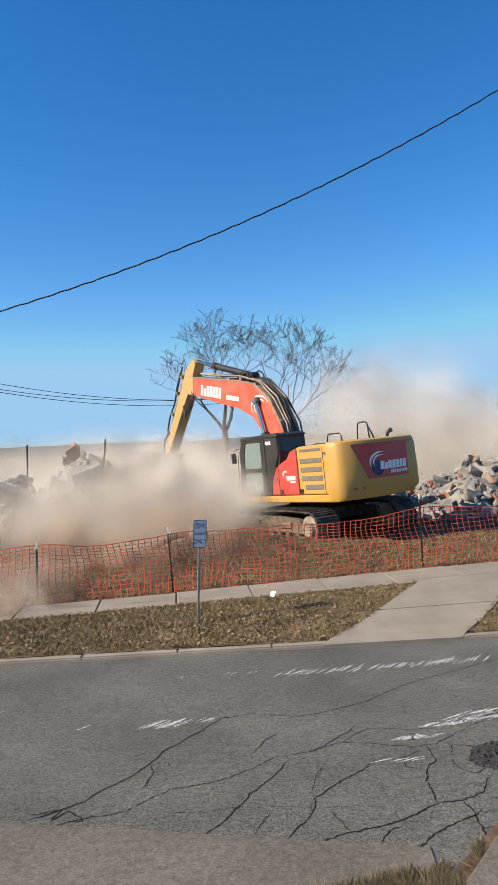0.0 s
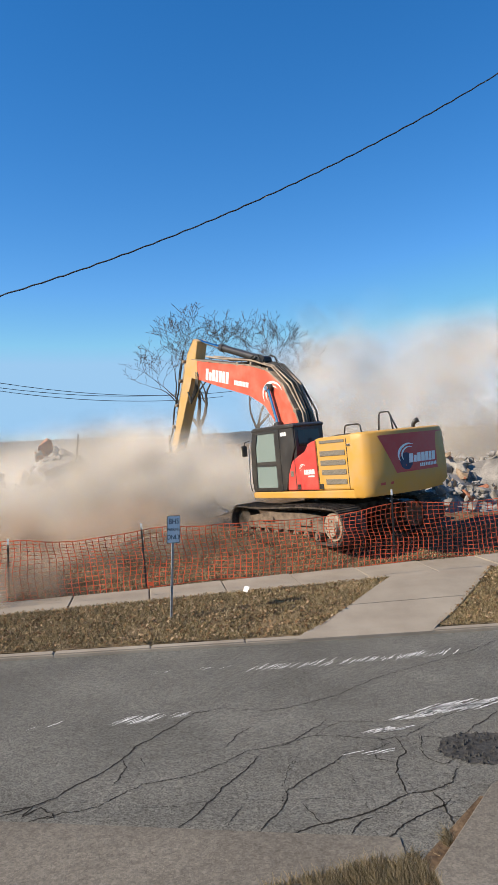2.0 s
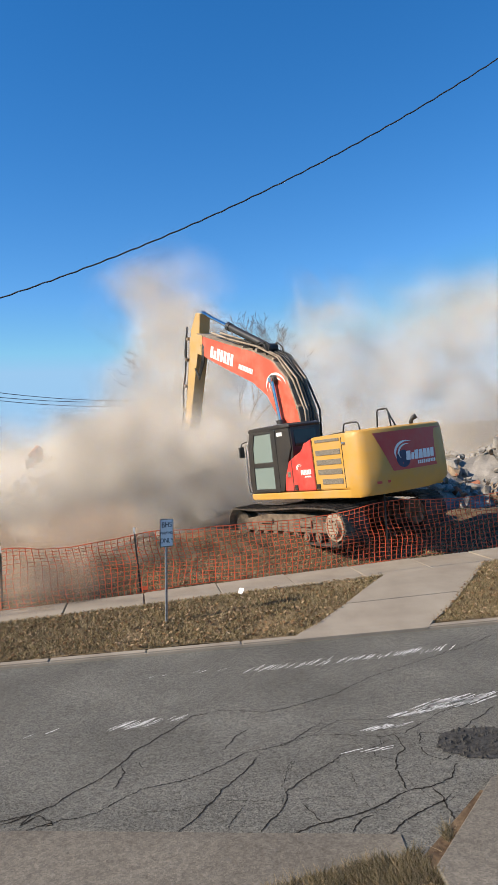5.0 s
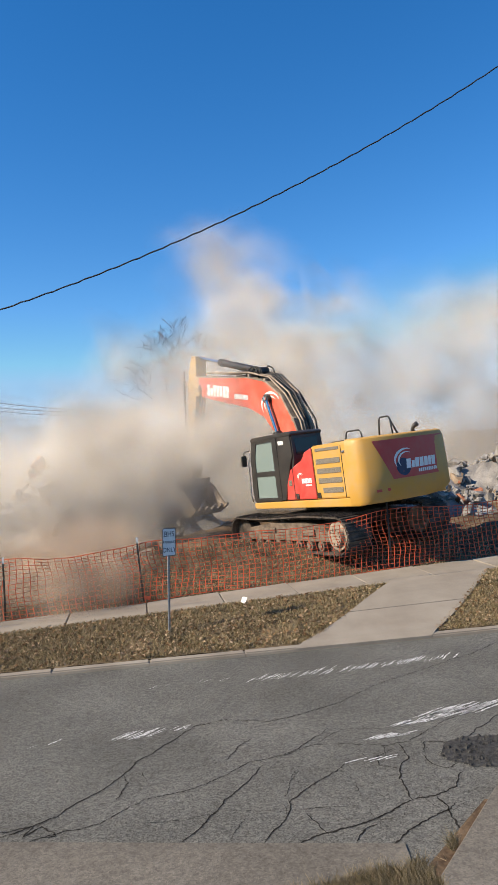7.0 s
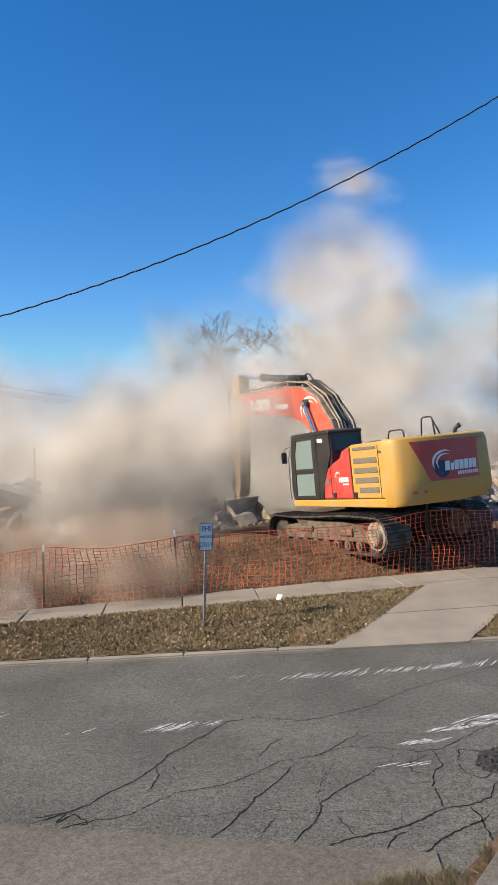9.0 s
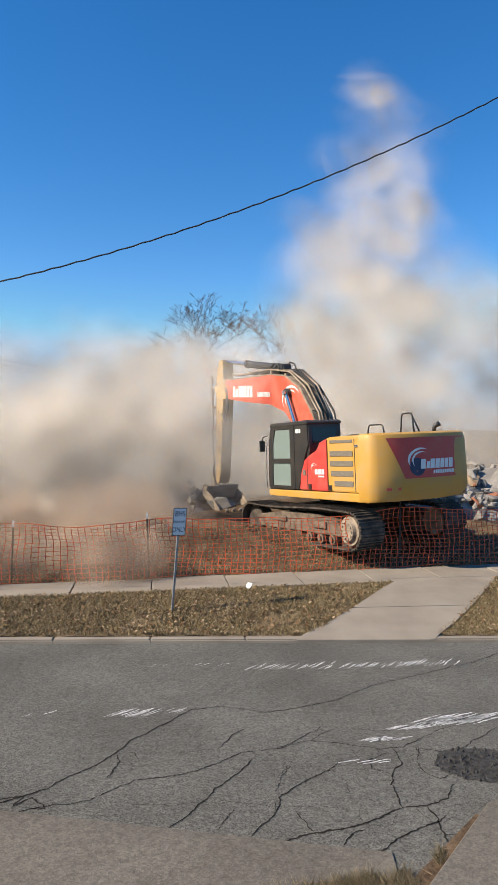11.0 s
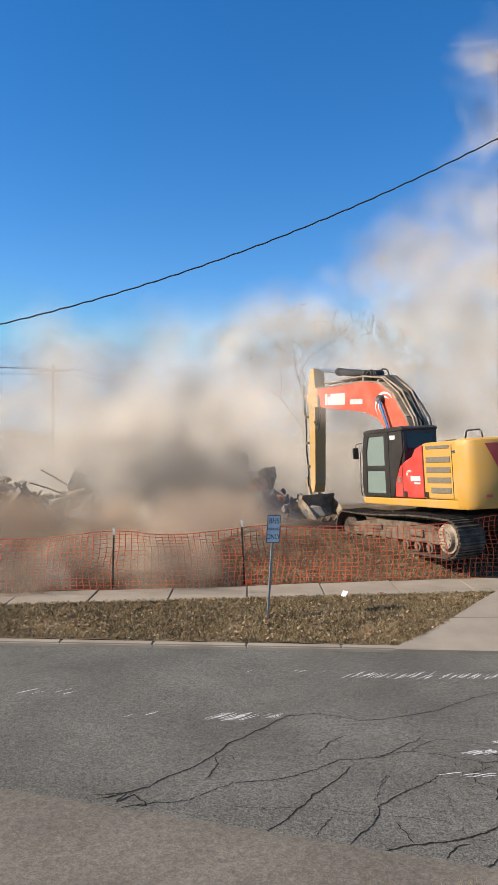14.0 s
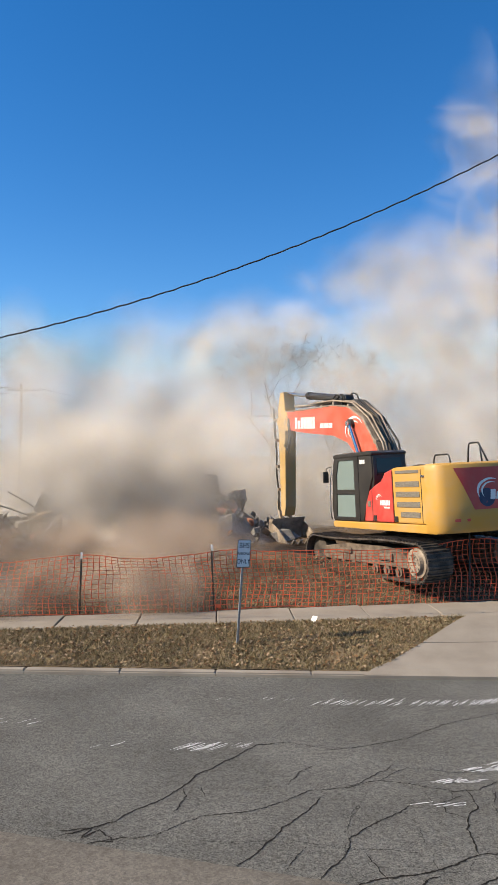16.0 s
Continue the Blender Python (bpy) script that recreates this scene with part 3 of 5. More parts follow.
# ---- excavator ----
FOOT, BEND_A, TIP = (0.35, 1.8), (2.1, 4.25), (6.5, 4.55)
LUG, STICK_END = (6.5, 5.46), (6.85, 1.35)
DIG_T = (0, 1, 1.5, 2, 2.5, 3, 3.5, 4.5, 5.5, 6, 6.5, 7, 7.5, 8, 9, 10.5, 12.5, 14, 16)
BOOM_A = (6.8, 5.8, 5.8, 8.3, 11.3, 13.8, 15.6, 17.3, 15.8, 12.8, 9.8, 6.3, 3.3, 0.8, -0.9, -1.2, -1.2, -1.2, -1.2)
STICK_A = (36, 31, 28, 26, 24, 23, 22, 20, 18, 17, 15, 13, 11, 9, 6, 4, 2, 1, 0)


def turn2(p, c, deg):
    a = radians(deg)
    x, z = p[0] - c[0], p[1] - c[1]
    return (c[0] + x * math.cos(a) - z * math.sin(a), c[1] + x * math.sin(a) + z * math.cos(a))


def bars(parent, name, origin, ux, uz, blocks, mat, label=""):
    """Flat blocks of lettering on a face, one part each: (x, z, width, height)."""
    o, ux, uz = Vector(origin), Vector(ux).normalized(), Vector(uz).normalized()
    nrm = ux.cross(uz)
    if nrm.y < 0:
        nrm = -nrm
    for x, z, w, h in blocks:
        bm = B()
        v = [bm.verts.new(o + ux * (x + a * w) + uz * (z + b * h) + nrm * k) for k in (0, 0.006) for a, b in ((0, 0), (1, 0), (1, 1), (0, 1))]
        for f in ((4, 5, 6, 7), (0, 1, 5, 4), (1, 2, 6, 5), (2, 3, 7, 6), (3, 0, 4, 7)):
            bm.faces.new([v[i] for i in f])
        part(name, bm, mat, parent, label)


def swoosh(parent, origin, ux, uz, r, mat="white"):
    bm = B()
    o, ux, uz = Vector(origin), Vector(ux).normalized(), Vector(uz).normalized()
    nrm = ux.cross(uz)
    for rad, wid, a0, a1 in ((r, 0.2 * r, 25, 215), (0.68 * r, 0.16 * r, 40, 230)):
        prev = None
        for i in range(15):
            a = radians(a0 + (a1 - a0) * i / 14)
            w = wid * math.sin(math.pi * min(i + 0.6, 14) / 14.6)
            pts = [o + ux * (math.cos(a) * (rad + s * w)) + uz * (math.sin(a) * (rad + s * w) * 0.8) + nrm * 0.007 for s in (-0.5, 0.5)]
            cur = [bm.verts.new(p) for p in pts]
            if prev:
                bm.faces.new((prev[0], cur[0], cur[1], prev[1]))
            prev = cur
    return part("emblem", bm, mat, parent)


def letter_row(x, z, w, h, k, gap=0.25):
    s = w / k
    return [(x + i * s, z, s * (1 - gap), h) for i in range(k)]


def build_track(parent, y):
    """One crawler: chain of shoes, frame, sprocket, idler, rollers."""
    loop = []
    r, rear, front, zc = 0.42, -2.05, 2.15, 0.46
    n_st = 19
    for i in range(n_st):
        loop.append((rear + (front - rear) * i / n_st, zc + r + 0.03 * math.sin(math.pi * i / n_st * 2), 0))
    for i in range(8):
        a = 90 - 180 * i / 8
        loop.append((front + r * math.cos(radians(a)), zc + r * math.sin(radians(a)), a - 90))
    for i in range(n_st):
        loop.append((front - (front - rear) * i / n_st, zc - r, -180))
    for i in range(8):
        a = -90 - 180 * i / 8
        loop.append((rear + r * math.cos(radians(a)), zc + r * math.sin(radians(a)), a - 90))
    bm = B()
    for x, z, a in loop:
        m = Matrix.Translation((x, y, z)) @ Euler((0, -radians(a), 0)).to_matrix().to_4x4()
        for c, s in (((0, 0, 0), (0.215, 0.7, 0.035)), ((-0.06, 0, 0.03), (0.025, 0.7, 0.035)), ((0.05, 0, 0.03), (0.02, 0.7, 0.03)), ((0, 0, -0.06), (0.19, 0.2, 0.09))):
            k = bmesh.ops.create_cube(bm, size=1)["verts"]
            bmesh.ops.scale(bm, vec=s, verts=k)
            bmesh.ops.translate(bm, vec=c, verts=k)
            bmesh.ops.transform(bm, matrix=m, verts=k)
    part("track_chain", bm, "track_steel", parent, "steel crawler shoes caked with soil")
    side = 1 if y > 0 else -1
    bm = B()
    prism(bm, [(-1.7, 0.3), (1.7, 0.3), (1.85, 0.42), (1.7, 0.62), (0.7, 0.74), (-0.7, 0.74), (-1.55, 0.66), (-1.75, 0.45)], y - 0.27, y + 0.27, 0.03)
    box(bm, (-0.95, y + side * 0.29, 0.52), (0.5, 0.06, 0.16), bevel=0.02)
    box(bm, (0.75, y + side * 0.29, 0.56), (0.6, 0.05, 0.12), bevel=0.02)
    part("track_frame", bm, "soil_steel", parent, "dusty steel track frame")
    bm = B()
    tube(bm, [(rear, y - 0.3, zc), (rear, y + 0.3, zc)], 0.33, 20)
    tube(bm, [(rear, y + side * 0.28, zc), (rear, y + side * 0.38, zc)], [0.26, 0.22], 20)
    for i in range(10):
        a = i * math.pi / 5
        tube(bm, [(rear + 0.17 * math.cos(a), y + side * 0.36, zc + 0.17 * math.sin(a)), (rear + 0.17 * math.cos(a), y + side * 0.4, zc + 0.17 * math.sin(a))], 0.022, 6)
    part("sprocket", bm, "dusty_steel", parent, "dusty final drive hub", smooth=False)
    bm = B()
    tube(bm, [(front, y - 0.16, zc), (front, y + 0.16, zc)], 0.36, 20)
    part("idler", bm, "track_steel", parent)
    for i in range(7):
        bm = B()
        xr = -1.35 + i * 0.45
        tube(bm, [(xr, y - 0.26, 0.2), (xr, y + 0.26, 0.2)], 0.12, 12)
        tube(bm, [(xr, y + side * 0.25, 0.2), (xr, y + side * 0.3, 0.2)], 0.06, 10)
        part("roller", bm, "soil_steel", parent)


def build_excavator():
    ex = tagged(new("excavator"), "yellow and red tracked excavator, dusty, working on a slope", "excavator")
    # undercarriage
    bm = B()
    prism(bm, [(-1.0, 0.45), (1.0, 0.45), (1.1, 0.8), (0.7, 0.92), (-0.7, 0.92), (-1.1, 0.8)], -1.05, 1.05, 0.04)
    tube(bm, [(0, 0, 0.9), (0, 0, 1.12)], 0.68, 32)
    under = part("undercarriage", bm, "track_steel", ex, "soil-caked steel undercarriage")
    for y in (1.295, -1.295):
        build_track(under, y)
    # deck
    bm = B()
    prism(bm, [(-2.7, 1.1), (1.5, 1.1), (1.55, 1.16), (1.55, 1.26), (-2.7, 1.3)], -1.4, 1.4, 0.025)
    part("deck", bm, "yellow", ex, "yellow painted deck frame")
    # engine housing
    bm = B()
    prism(bm, [(-2.55, 1.302), (-1.16, 1.302), (-1.16, 2.56), (-1.3, 2.58), (-2.6, 2.6)], -1.36, 1.385, 0.04)
    housing = part("engine_housing", bm, "yellow", ex, "yellow louvred engine housing")
    for i, (z, x0, x1) in enumerate(((1.5, -2.17, -1.45), (1.73, -2.17, -1.32), (1.96, -2.17, -1.3), (2.19, -2.17, -1.3))):
        bm = B()
        box(bm, ((x0 + x1) / 2, 1.391, z), (x1 - x0, 0.012, 0.125), bevel=0.004)
        part("louvre", bm, "grille", housing, "dusty dark air intake mesh")
    bm = B()
    box(bm, (-1.74, 1.391, 2.47), (0.86, 0.012, 0.07), bevel=0.004)
    part("louvre", bm, "grille", housing)
    for x in (-1.2, -2.24):
        bm = B()
        box(bm, (x, 1.389, 1.92), (0.012, 0.01, 1.18))
        part("panel_gap", bm, "black", housing)
    for x in (-2.34,):
        bm = B()
        box(bm, (x, 1.4, 2.36), (0.14, 0.02, 0.05), bevel=0.008)
        part("latch", bm, "chrome", housing)
    # red side doors beside the cab
    bm = B()
    prism(bm, [(-1.15, 1.302), (0.06, 1.302), (-0.02, 1.7), (-0.2, 2.05), (-0.5, 2.2), (-0.74, 2.24), (-0.86, 2.46), (-1.15, 2.55)], 0.7, 1.383, 0.03)
    red = part("side_door", bm, "red", ex, "red painted side door with white emblem")
    bm = B()
    prism(bm, [(-0.3, 1.31), (-0.318, 1.31), (-0.33, 2.1), (-0.312, 2.1)], 1.38, 1.3865)
    part("panel_gap", bm, "black", red)
    swoosh(red, (-0.62, 1.387, 1.86), (-1, 0, 0), (0, 0, 1), 0.12)
    bars(red, "emblem_bar", (-0.66, 1.387, 1.7), (-1, 0, 0), (0, 0, 1), letter_row(0.0, 0.0, 0.4, 0.12, 7), "white")
    bars(red, "caption_bar", (-0.8, 1.387, 1.63), (-1, 0, 0), (0, 0, 1), letter_row(0.0, 0.0, 0.24, 0.04, 8), "white")
    bars(red, "badge", (-0.12, 1.387, 1.66), (-1, 0, 0), (0, 0, 1), [(0.0, 0, 0.12, 0.14)], "grille")
    for x in (-0.42, -1.28):
        bm = B()
        box(bm, (x, 1.392, 1.39), (0.12, 0.018, 0.13), bevel=0.006)
        part("latch", bm, "black", red)
    # counterweight, rounded at the corners
    bm = B()
    outline = [(-2.4, 1.43), (-2.7, 1.43), (-2.82, 1.38), (-2.92, 1.26), (-3.03, 0.9), (-3.1, 0.4), (-3.11, 0), (-3.1, -0.4), (-3.03, -0.94), (-2.92, -1.32), (-2.82, -1.44), (-2.7, -1.49), (-2.4, -1.49)]
    rows = []
    for z, grow, rise in ((1.12, -0.05, 0.16), (1.2, 0.0, 0.16), (1.7, 0.0, 0.04), (2.45, -0.03, 0), (2.58, -0.07, 0), (2.62, -0.14, 0)):
        rows.append([bm.verts.new((x - grow if x < -2.4 else x, y * (1 + grow * 0.35), z + rise * (y / 1.43) ** 4 * (1 if y < 0 else 0.0))) for x, y in outline])
    for a, b in zip(rows, rows[1:]):
        for i in range(len(outline) - 1):
            bm.faces.new((a[i], a[i + 1], b[i + 1], b[i]))
    bm.faces.new(rows[-1])
    bm.faces.new(rows[0][::-1])
    bm.faces.new([r[0] for r in rows] + [r[-1] for r in rows[::-1]])
    cw = part("counterweight", bm, "yellow", ex, "yellow cast counterweight with red panel and emblem", smooth=True)
    cw.data.set_sharp_from_angle(angle=radians(35))

    def rear(y, z, off):
        """A place on the rear face."""
        ay = abs(y)
        x = -3.11 + (0.01 * (ay / 0.4) if ay < 0.4 else 0.01 + (ay - 0.4) * 0.14 if ay < 0.9 else 0.08 + (ay - 0.9) * 0.31)
        return Vector((x + (0.03 * (z - 1.7) / 0.75 if z > 1.7 else 0) - off, y, z))

    bm = B()
    ks = 14
    prev = None
    for i in range(ks + 1):
        yt = 1.08 - (1.08 + 1.24) * i / ks
        yb = 0.66 - (0.66 + 1.24) * i / ks
        cur = []
        for j in range(5):
            z = 1.6 + (2.5 - 1.6) * j / 4
            cur.append(bm.verts.new(rear(yb + (yt - yb) * j / 4, z, 0.006)))
        if prev:
            for j in range(4):
                bm.faces.new((prev[j], cur[j], cur[j + 1], prev[j + 1]))
        prev = cur
    part("red_panel", bm, "red", cw, "red panel on the counterweight", smooth=True)

    def rear_quad(bm, y0, z0, w, h, off=0.014, slant=0.0):
        v = [bm.verts.new(rear(y0 - a * w - b * slant, z0 + b * h, off)) for a, b in ((0, 0), (1, 0), (1, 1), (0, 1))]
        bm.faces.new(v)

    bm = B()
    disc = [bm.verts.new(rear(0.33 - 0.21 * math.cos(a), 1.85 + 0.2 * math.sin(a), 0.010)) for a in (i * math.pi / 12 for i in range(24))]
    bm.faces.new(disc)
    part("emblem_disc", bm, "logo_blue", cw, "dark blue emblem disc")
    y = 0.26
    for w in (0.15, 0.1, 0.14, 0.14, 0.14, 0.12, 0.15):
        bm = B()
        rear_quad(bm, y, 1.8, w * 0.92, 0.21 if w > 0.11 else 0.16, 0.015, 0.03)
        part("emblem_bar", bm, "white", cw, "white emblem bar")
        y -= w * 0.92 + 0.022
    y = -0.1
    for i in range(10):
        bm = B()
        rear_quad(bm, y, 1.68, 0.05, 0.08, 0.015, 0.01)
        part("caption_bar", bm, "white", cw)
        y -= 0.068
    bm = B()
    for r, wd, a0, a1 in ((0.36, 0.07, 65, 205), (0.26, 0.05, 65, 215)):
        prev = None
        for i in range(15):
            a = radians(a0 + (a1 - a0) * i / 14)
            w = wd * math.sin(math.pi * (i + 0.5) / 15)
            cur = [bm.verts.new(rear(0.2 - (r + s * w) * math.cos(a), 1.98 + (r + s * w) * 0.75 * math.sin(a), 0.012)) for s in (-0.5, 0.5)]
            if prev:
                bm.faces.new((prev[0], cur[0], cur[1], prev[1]))
            prev = cur
    part("emblem", bm, "white", cw, "white swoosh emblem")
    bm = B()
    rear_quad(bm, 1.12, 1.36, 0.34, 0.06, 0.008)
    part("reflector", bm, "red", cw, "red reflector strip")
    # hood, rails and exhaust
    bm = B()
    prism(bm, [(-2.5, 2.585), (-1.2, 2.56), (-1.25, 2.6), (-1.5, 2.625), (-2.4, 2.625)], -1.25, 0.9, 0.01)
    part("hood", bm, "black", ex, "dark anti-slip engine hood")
    for x, y, w, h in ((-0.2, -0.9, 0.7, 0.27), (-1.42, -0.9, 0.5, 0.5)):
        bm = B()
        tube(bm, [(x - w / 2, y, 2.58), (x - w / 2 + 0.06, y, 2.6 + h - 0.05), (x - w / 2 + 0.12, y, 2.6 + h), (x + w / 2 - 0.12, y, 2.6 + h), (x + w / 2 - 0.06, y, 2.6 + h - 0.05), (x + w / 2, y, 2.58)], 0.022, 8)
        if h > 0.3:
            tube(bm, [(x - w / 2 + 0.1, y, 2.6 + h), (x - w / 2 + 0.16, y - 0.2, 2.85), (x - w / 2 + 0.1, y - 0.3, 2.58)], 0.022, 8)
        part("handrail", bm, "black", ex, "black tubular handrail", smooth=True)
    bm = B()
    tube(bm, [(-2.35, -0.9, 2.58), (-2.35, -0.9, 2.7), (-2.38, -0.92, 2.76), (-2.46, -0.98, 2.81)], [0.05, 0.05, 0.055, 0.065], 12)
    part("exhaust", bm, "black", ex, "black exhaust stack", smooth=True)
    # cab
    bm = B()
    side = [(1.5, 1.262), (1.58, 1.4), (1.5, 2.5), (1.32, 2.94), (-0.24, 2.98), (-0.38, 2.9), (-0.34, 2.2), (0.34, 1.262)]
    # roof, floor and pillars
    prism(bm, [(1.42, 2.9), (1.4, 2.97), (1.3, 3.01), (-0.3, 3.03), (-0.42, 2.98), (-0.4, 2.92)], 0.36, 1.4, 0.025)
    cab = part("cab", bm, "black", ex, "black operator cab with a tinted rear window")
    bm = B()
    prism(bm, [(1.52, 1.262), (1.56, 1.36), (0.36, 1.36), (0.36, 1.262)], 0.4, 1.36, 0.02)
    part("cab_floor", bm, "black", cab)
    bm = B()
    for y in (0.42, 1.34):
        bm = B()
        tube(bm, [(1.52, y, 1.3), (1.56, y, 1.6), (1.48, y, 2.5), (1.32, y, 2.92)], 0.04, 6)
        part("pillar", bm, "black", cab)
    bm = B()
    tube(bm, [(1.3, 0.9, 1.4), (1.2, 0.9, 1.95)], 0.05, 8)
    box(bm, (1.14, 0.9, 2.02), (0.2, 0.34, 0.05), (0, 30, 0), bevel=0.02)
    part("console", bm, "rubber", cab)
    bm = B()
    prism(bm, [(0.12, 1.3), (0.3, 1.3), (0.24, 2.94), (-0.34, 2.94), (-0.36, 2.4), (-0.2, 2.1)], 1.28, 1.375, 0.02)
    part("rear_quarter", bm, "black", cab, "black cab quarter panel")
    bm = B()
    prism(bm, [(-0.375, 2.84), (-0.4, 2.42), (-0.36, 2.42), (-0.34, 2.84)], 0.52, 1.24)
    part("rear_window", bm, "dark_glass", cab, "dark tinted rear window")
    bm = B()
    prism(bm, [(-0.37, 2.96), (-0.39, 2.3), (-0.3, 1.9), (-0.24, 1.9), (-0.3, 2.96)], 0.38, 1.34)
    part("rear_wall", bm, "black", cab)
    bm = B()
    prism(bm, [(-0.2, 2.3), (0.2, 1.3), (0.3, 1.3), (0.3, 2.9), (-0.28, 2.9)], 0.38, 0.42)
    part("inner_panel", bm, "black", cab)
    # door: frame with two panes
    bm = B()
    prism(bm, [(0.26, 1.3), (1.5, 1.3), (1.54, 1.38), (0.26, 1.38)], 1.34, 1.385)
    prism(bm, [(0.26, 1.381), (0.46, 1.381), (0.44, 2.84), (0.24, 2.84)], 1.34, 1.385)
    prism(bm, [(1.36, 1.381), (1.54, 1.381), (1.5, 2.5), (1.4, 2.84), (1.18, 2.84), (1.3, 2.48)], 1.34, 1.385)
    prism(bm, [(0.24, 2.841), (1.4, 2.841), (1.34, 2.94), (0.24, 2.94)], 1.34, 1.385)
    prism(bm, [(0.46, 1.96), (1.36, 1.96), (1.34, 2.08), (0.46, 2.08)], 1.342, 1.38)
    door = part("cab_door", bm, "black", cab, "glazed cab door with two panes")
    for o in ([(0.46, 1.382), (1.36, 1.382), (1.35, 1.958), (0.46, 1.958)], [(0.46, 2.082), (1.34, 2.082), (1.3, 2.48), (1.18, 2.838), (0.44, 2.838)]):
        bm = B()
        prism(bm, o, 1.356, 1.362)
        g = part("pane", bm, "glass", cab)
        g.visible_shadow = False
    bm = B()
    prism(bm, [(1.5, 1.45), (1.44, 2.5), (1.28, 2.88), (1.27, 2.86), (1.42, 2.48), (1.48, 1.45)], 0.46, 1.3)
    g = part("windscreen", bm, "glass", cab)
    g.visible_shadow = False
    bm = B()
    prism(bm, [(0.5, 1.45), (0.95, 1.45), (0.98, 1.62), (0.62, 1.66), (0.5, 2.25), (0.42, 2.28), (0.44, 1.5)], 0.68, 1.12, 0.05)
    part("seat", bm, "rubber", cab)
    bm = B()
    box(bm, (1.66, 1.5, 2.42), (0.06, 0.16, 0.3), bevel=0.02)
    tube(bm, [(1.5, 1.38, 2.7), (1.62, 1.5, 2.66), (1.64, 1.5, 2.5)], 0.014, 6)
    part("mirror", bm, "black", cab)
    bm = B()
    tube(bm, [(1.6, 1.4, 1.3), (1.62, 1.42, 1.5), (1.56, 1.42, 2.4), (1.5, 1.4, 2.6)], 0.014, 6)
    part("grab_rail", bm, "steel", cab, smooth=True)
    bars(cab, "number_bar", (0.16, 1.378, 2.72), (-1, 0, 0), (0, 0, 1), letter_row(0, 0, 0.24, 0.1, 3), "white")
    # boom
    bm = B()
    low = [(0.2, 1.62), (0.62, 1.66), (1.55, 2.7), (2.35, 3.45), (3.1, 3.72), (4.6, 3.92), (6.25, 4.2), (6.68, 4.36)]
    top = [(6.7, 4.62), (6.3, 4.78), (4.6, 4.66), (3.1, 4.58), (2.2, 4.42), (1.5, 4.0), (0.95, 3.25), (0.5, 2.3), (0.18, 1.9)]
    prism(bm, low + top, -0.3, 0.3, 0.02)
    boom = part("boom", bm, "boom_red", ex, "red box-section boom with white emblem")
    bm = B()
    prism(bm, [(0.46, 2.32), (0.91, 3.29), (1.46, 4.04), (2.18, 4.46), (3.1, 4.62), (4.6, 4.7), (6.3, 4.82), (6.3, 4.786), (4.6, 4.666), (3.1, 4.586), (2.2, 4.426), (1.51, 4.006), (0.96, 3.25), (0.5, 2.3)], -0.31, 0.31)
    part("top_plate", bm, "dusty_steel", boom, "dust-covered boom top plate")
    bm = B()
    prism(bm, [(5.95, 4.14), (6.26, 4.18), (6.7, 4.34), (6.74, 4.64), (6.3, 4.8), (5.95, 4.78)], -0.315, 0.315, 0.015)
    part("boom_nose", bm, "dusty_yellow", boom, "yellow boom nose")
    bars(boom, "emblem_bar", (5.45, 0.303, 4.15), (-1, 0, -0.1), (-0.1, 0, 1), [(i * 0.19, 0.0, 0.15, 0.36 if i != 1 else 0.26) for i in range(7)], "white", "white emblem bars")
    bars(boom, "caption_bar", (3.85, 0.303, 4.0), (-1, 0, -0.1), (-0.1, 0, 1), letter_row(0, 0, 0.75, 0.15, 10), "white")
    swoosh(boom, (1.95, 0.304, 3.75), (-1, 0, 0), (0, 0, 1), 0.45)
    rng = random.Random(6)
    for k in range(7):
        bm = B()
        yk = -0.24 + k * 0.08
        pts = [(0.38, 2.1), (0.74, 3.25), (1.3, 4.03), (2.1, 4.55), (3.1, 4.7), (4.4, 4.76), (5.6, 4.84)][: 7 if k % 2 else 6]
        tube(bm, [(x + rng.uniform(-0.04, 0.04), yk + rng.uniform(-0.03, 0.03), z + rng.uniform(0.0, 0.07)) for x, z in pts], 0.03, 6)
        part("hose", bm, "dusty_steel" if k in (1, 5, 6) else "rubber", boom, "dusty hydraulic hose", smooth=True)
    for x in (1.0, 1.55, 2.2, 3.0, 3.7):
        bm = B()
        zt = 4.58 if x > 2.5 else 4.4 if x > 2 else 3.98 if x > 1.4 else 3.28
        box(bm, (x, 0, zt + 0.06), (0.09, 0.62, 0.12), (0, -35 if x < 2 else 0, 0), bevel=0.02)
        part("hose_clamp", bm, "dusty_steel", boom)
    for y0 in (0.1, -0.15, 0.2):
        bm = B()
        tube(bm, [(2.4 + y0, y0, 4.55), (2.5 + y0, y0 + 0.02, 4.82), (2.75 + y0, y0, 4.9), (3.0 + y0, y0, 4.78), (3.1 + y0, y0, 4.6)], 0.025, 6)
        part("hose_loop", bm, "rubber", boom, smooth=True)
    bm = B()
    tube(bm, [(2.05, -0.42, 3.94), (2.05, 0.42, 3.94)], 0.13, 14)
    part("cylinder_pin", bm, "black", boom)
    # stick, drawn hanging from the boom tip
    bm = B()
    prism(bm, [(6.36, 5.5), (6.62, 5.5), (6.86, 4.9), (6.84, 4.3), (6.98, 1.5), (6.9, 1.28), (6.74, 1.3), (6.62, 1.6), (6.36, 4.2), (6.3, 4.6)], -0.2, 0.2, 0.02)
    stick = part("stick", bm, "dusty_yellow", ex, "yellow stick streaked with dust")
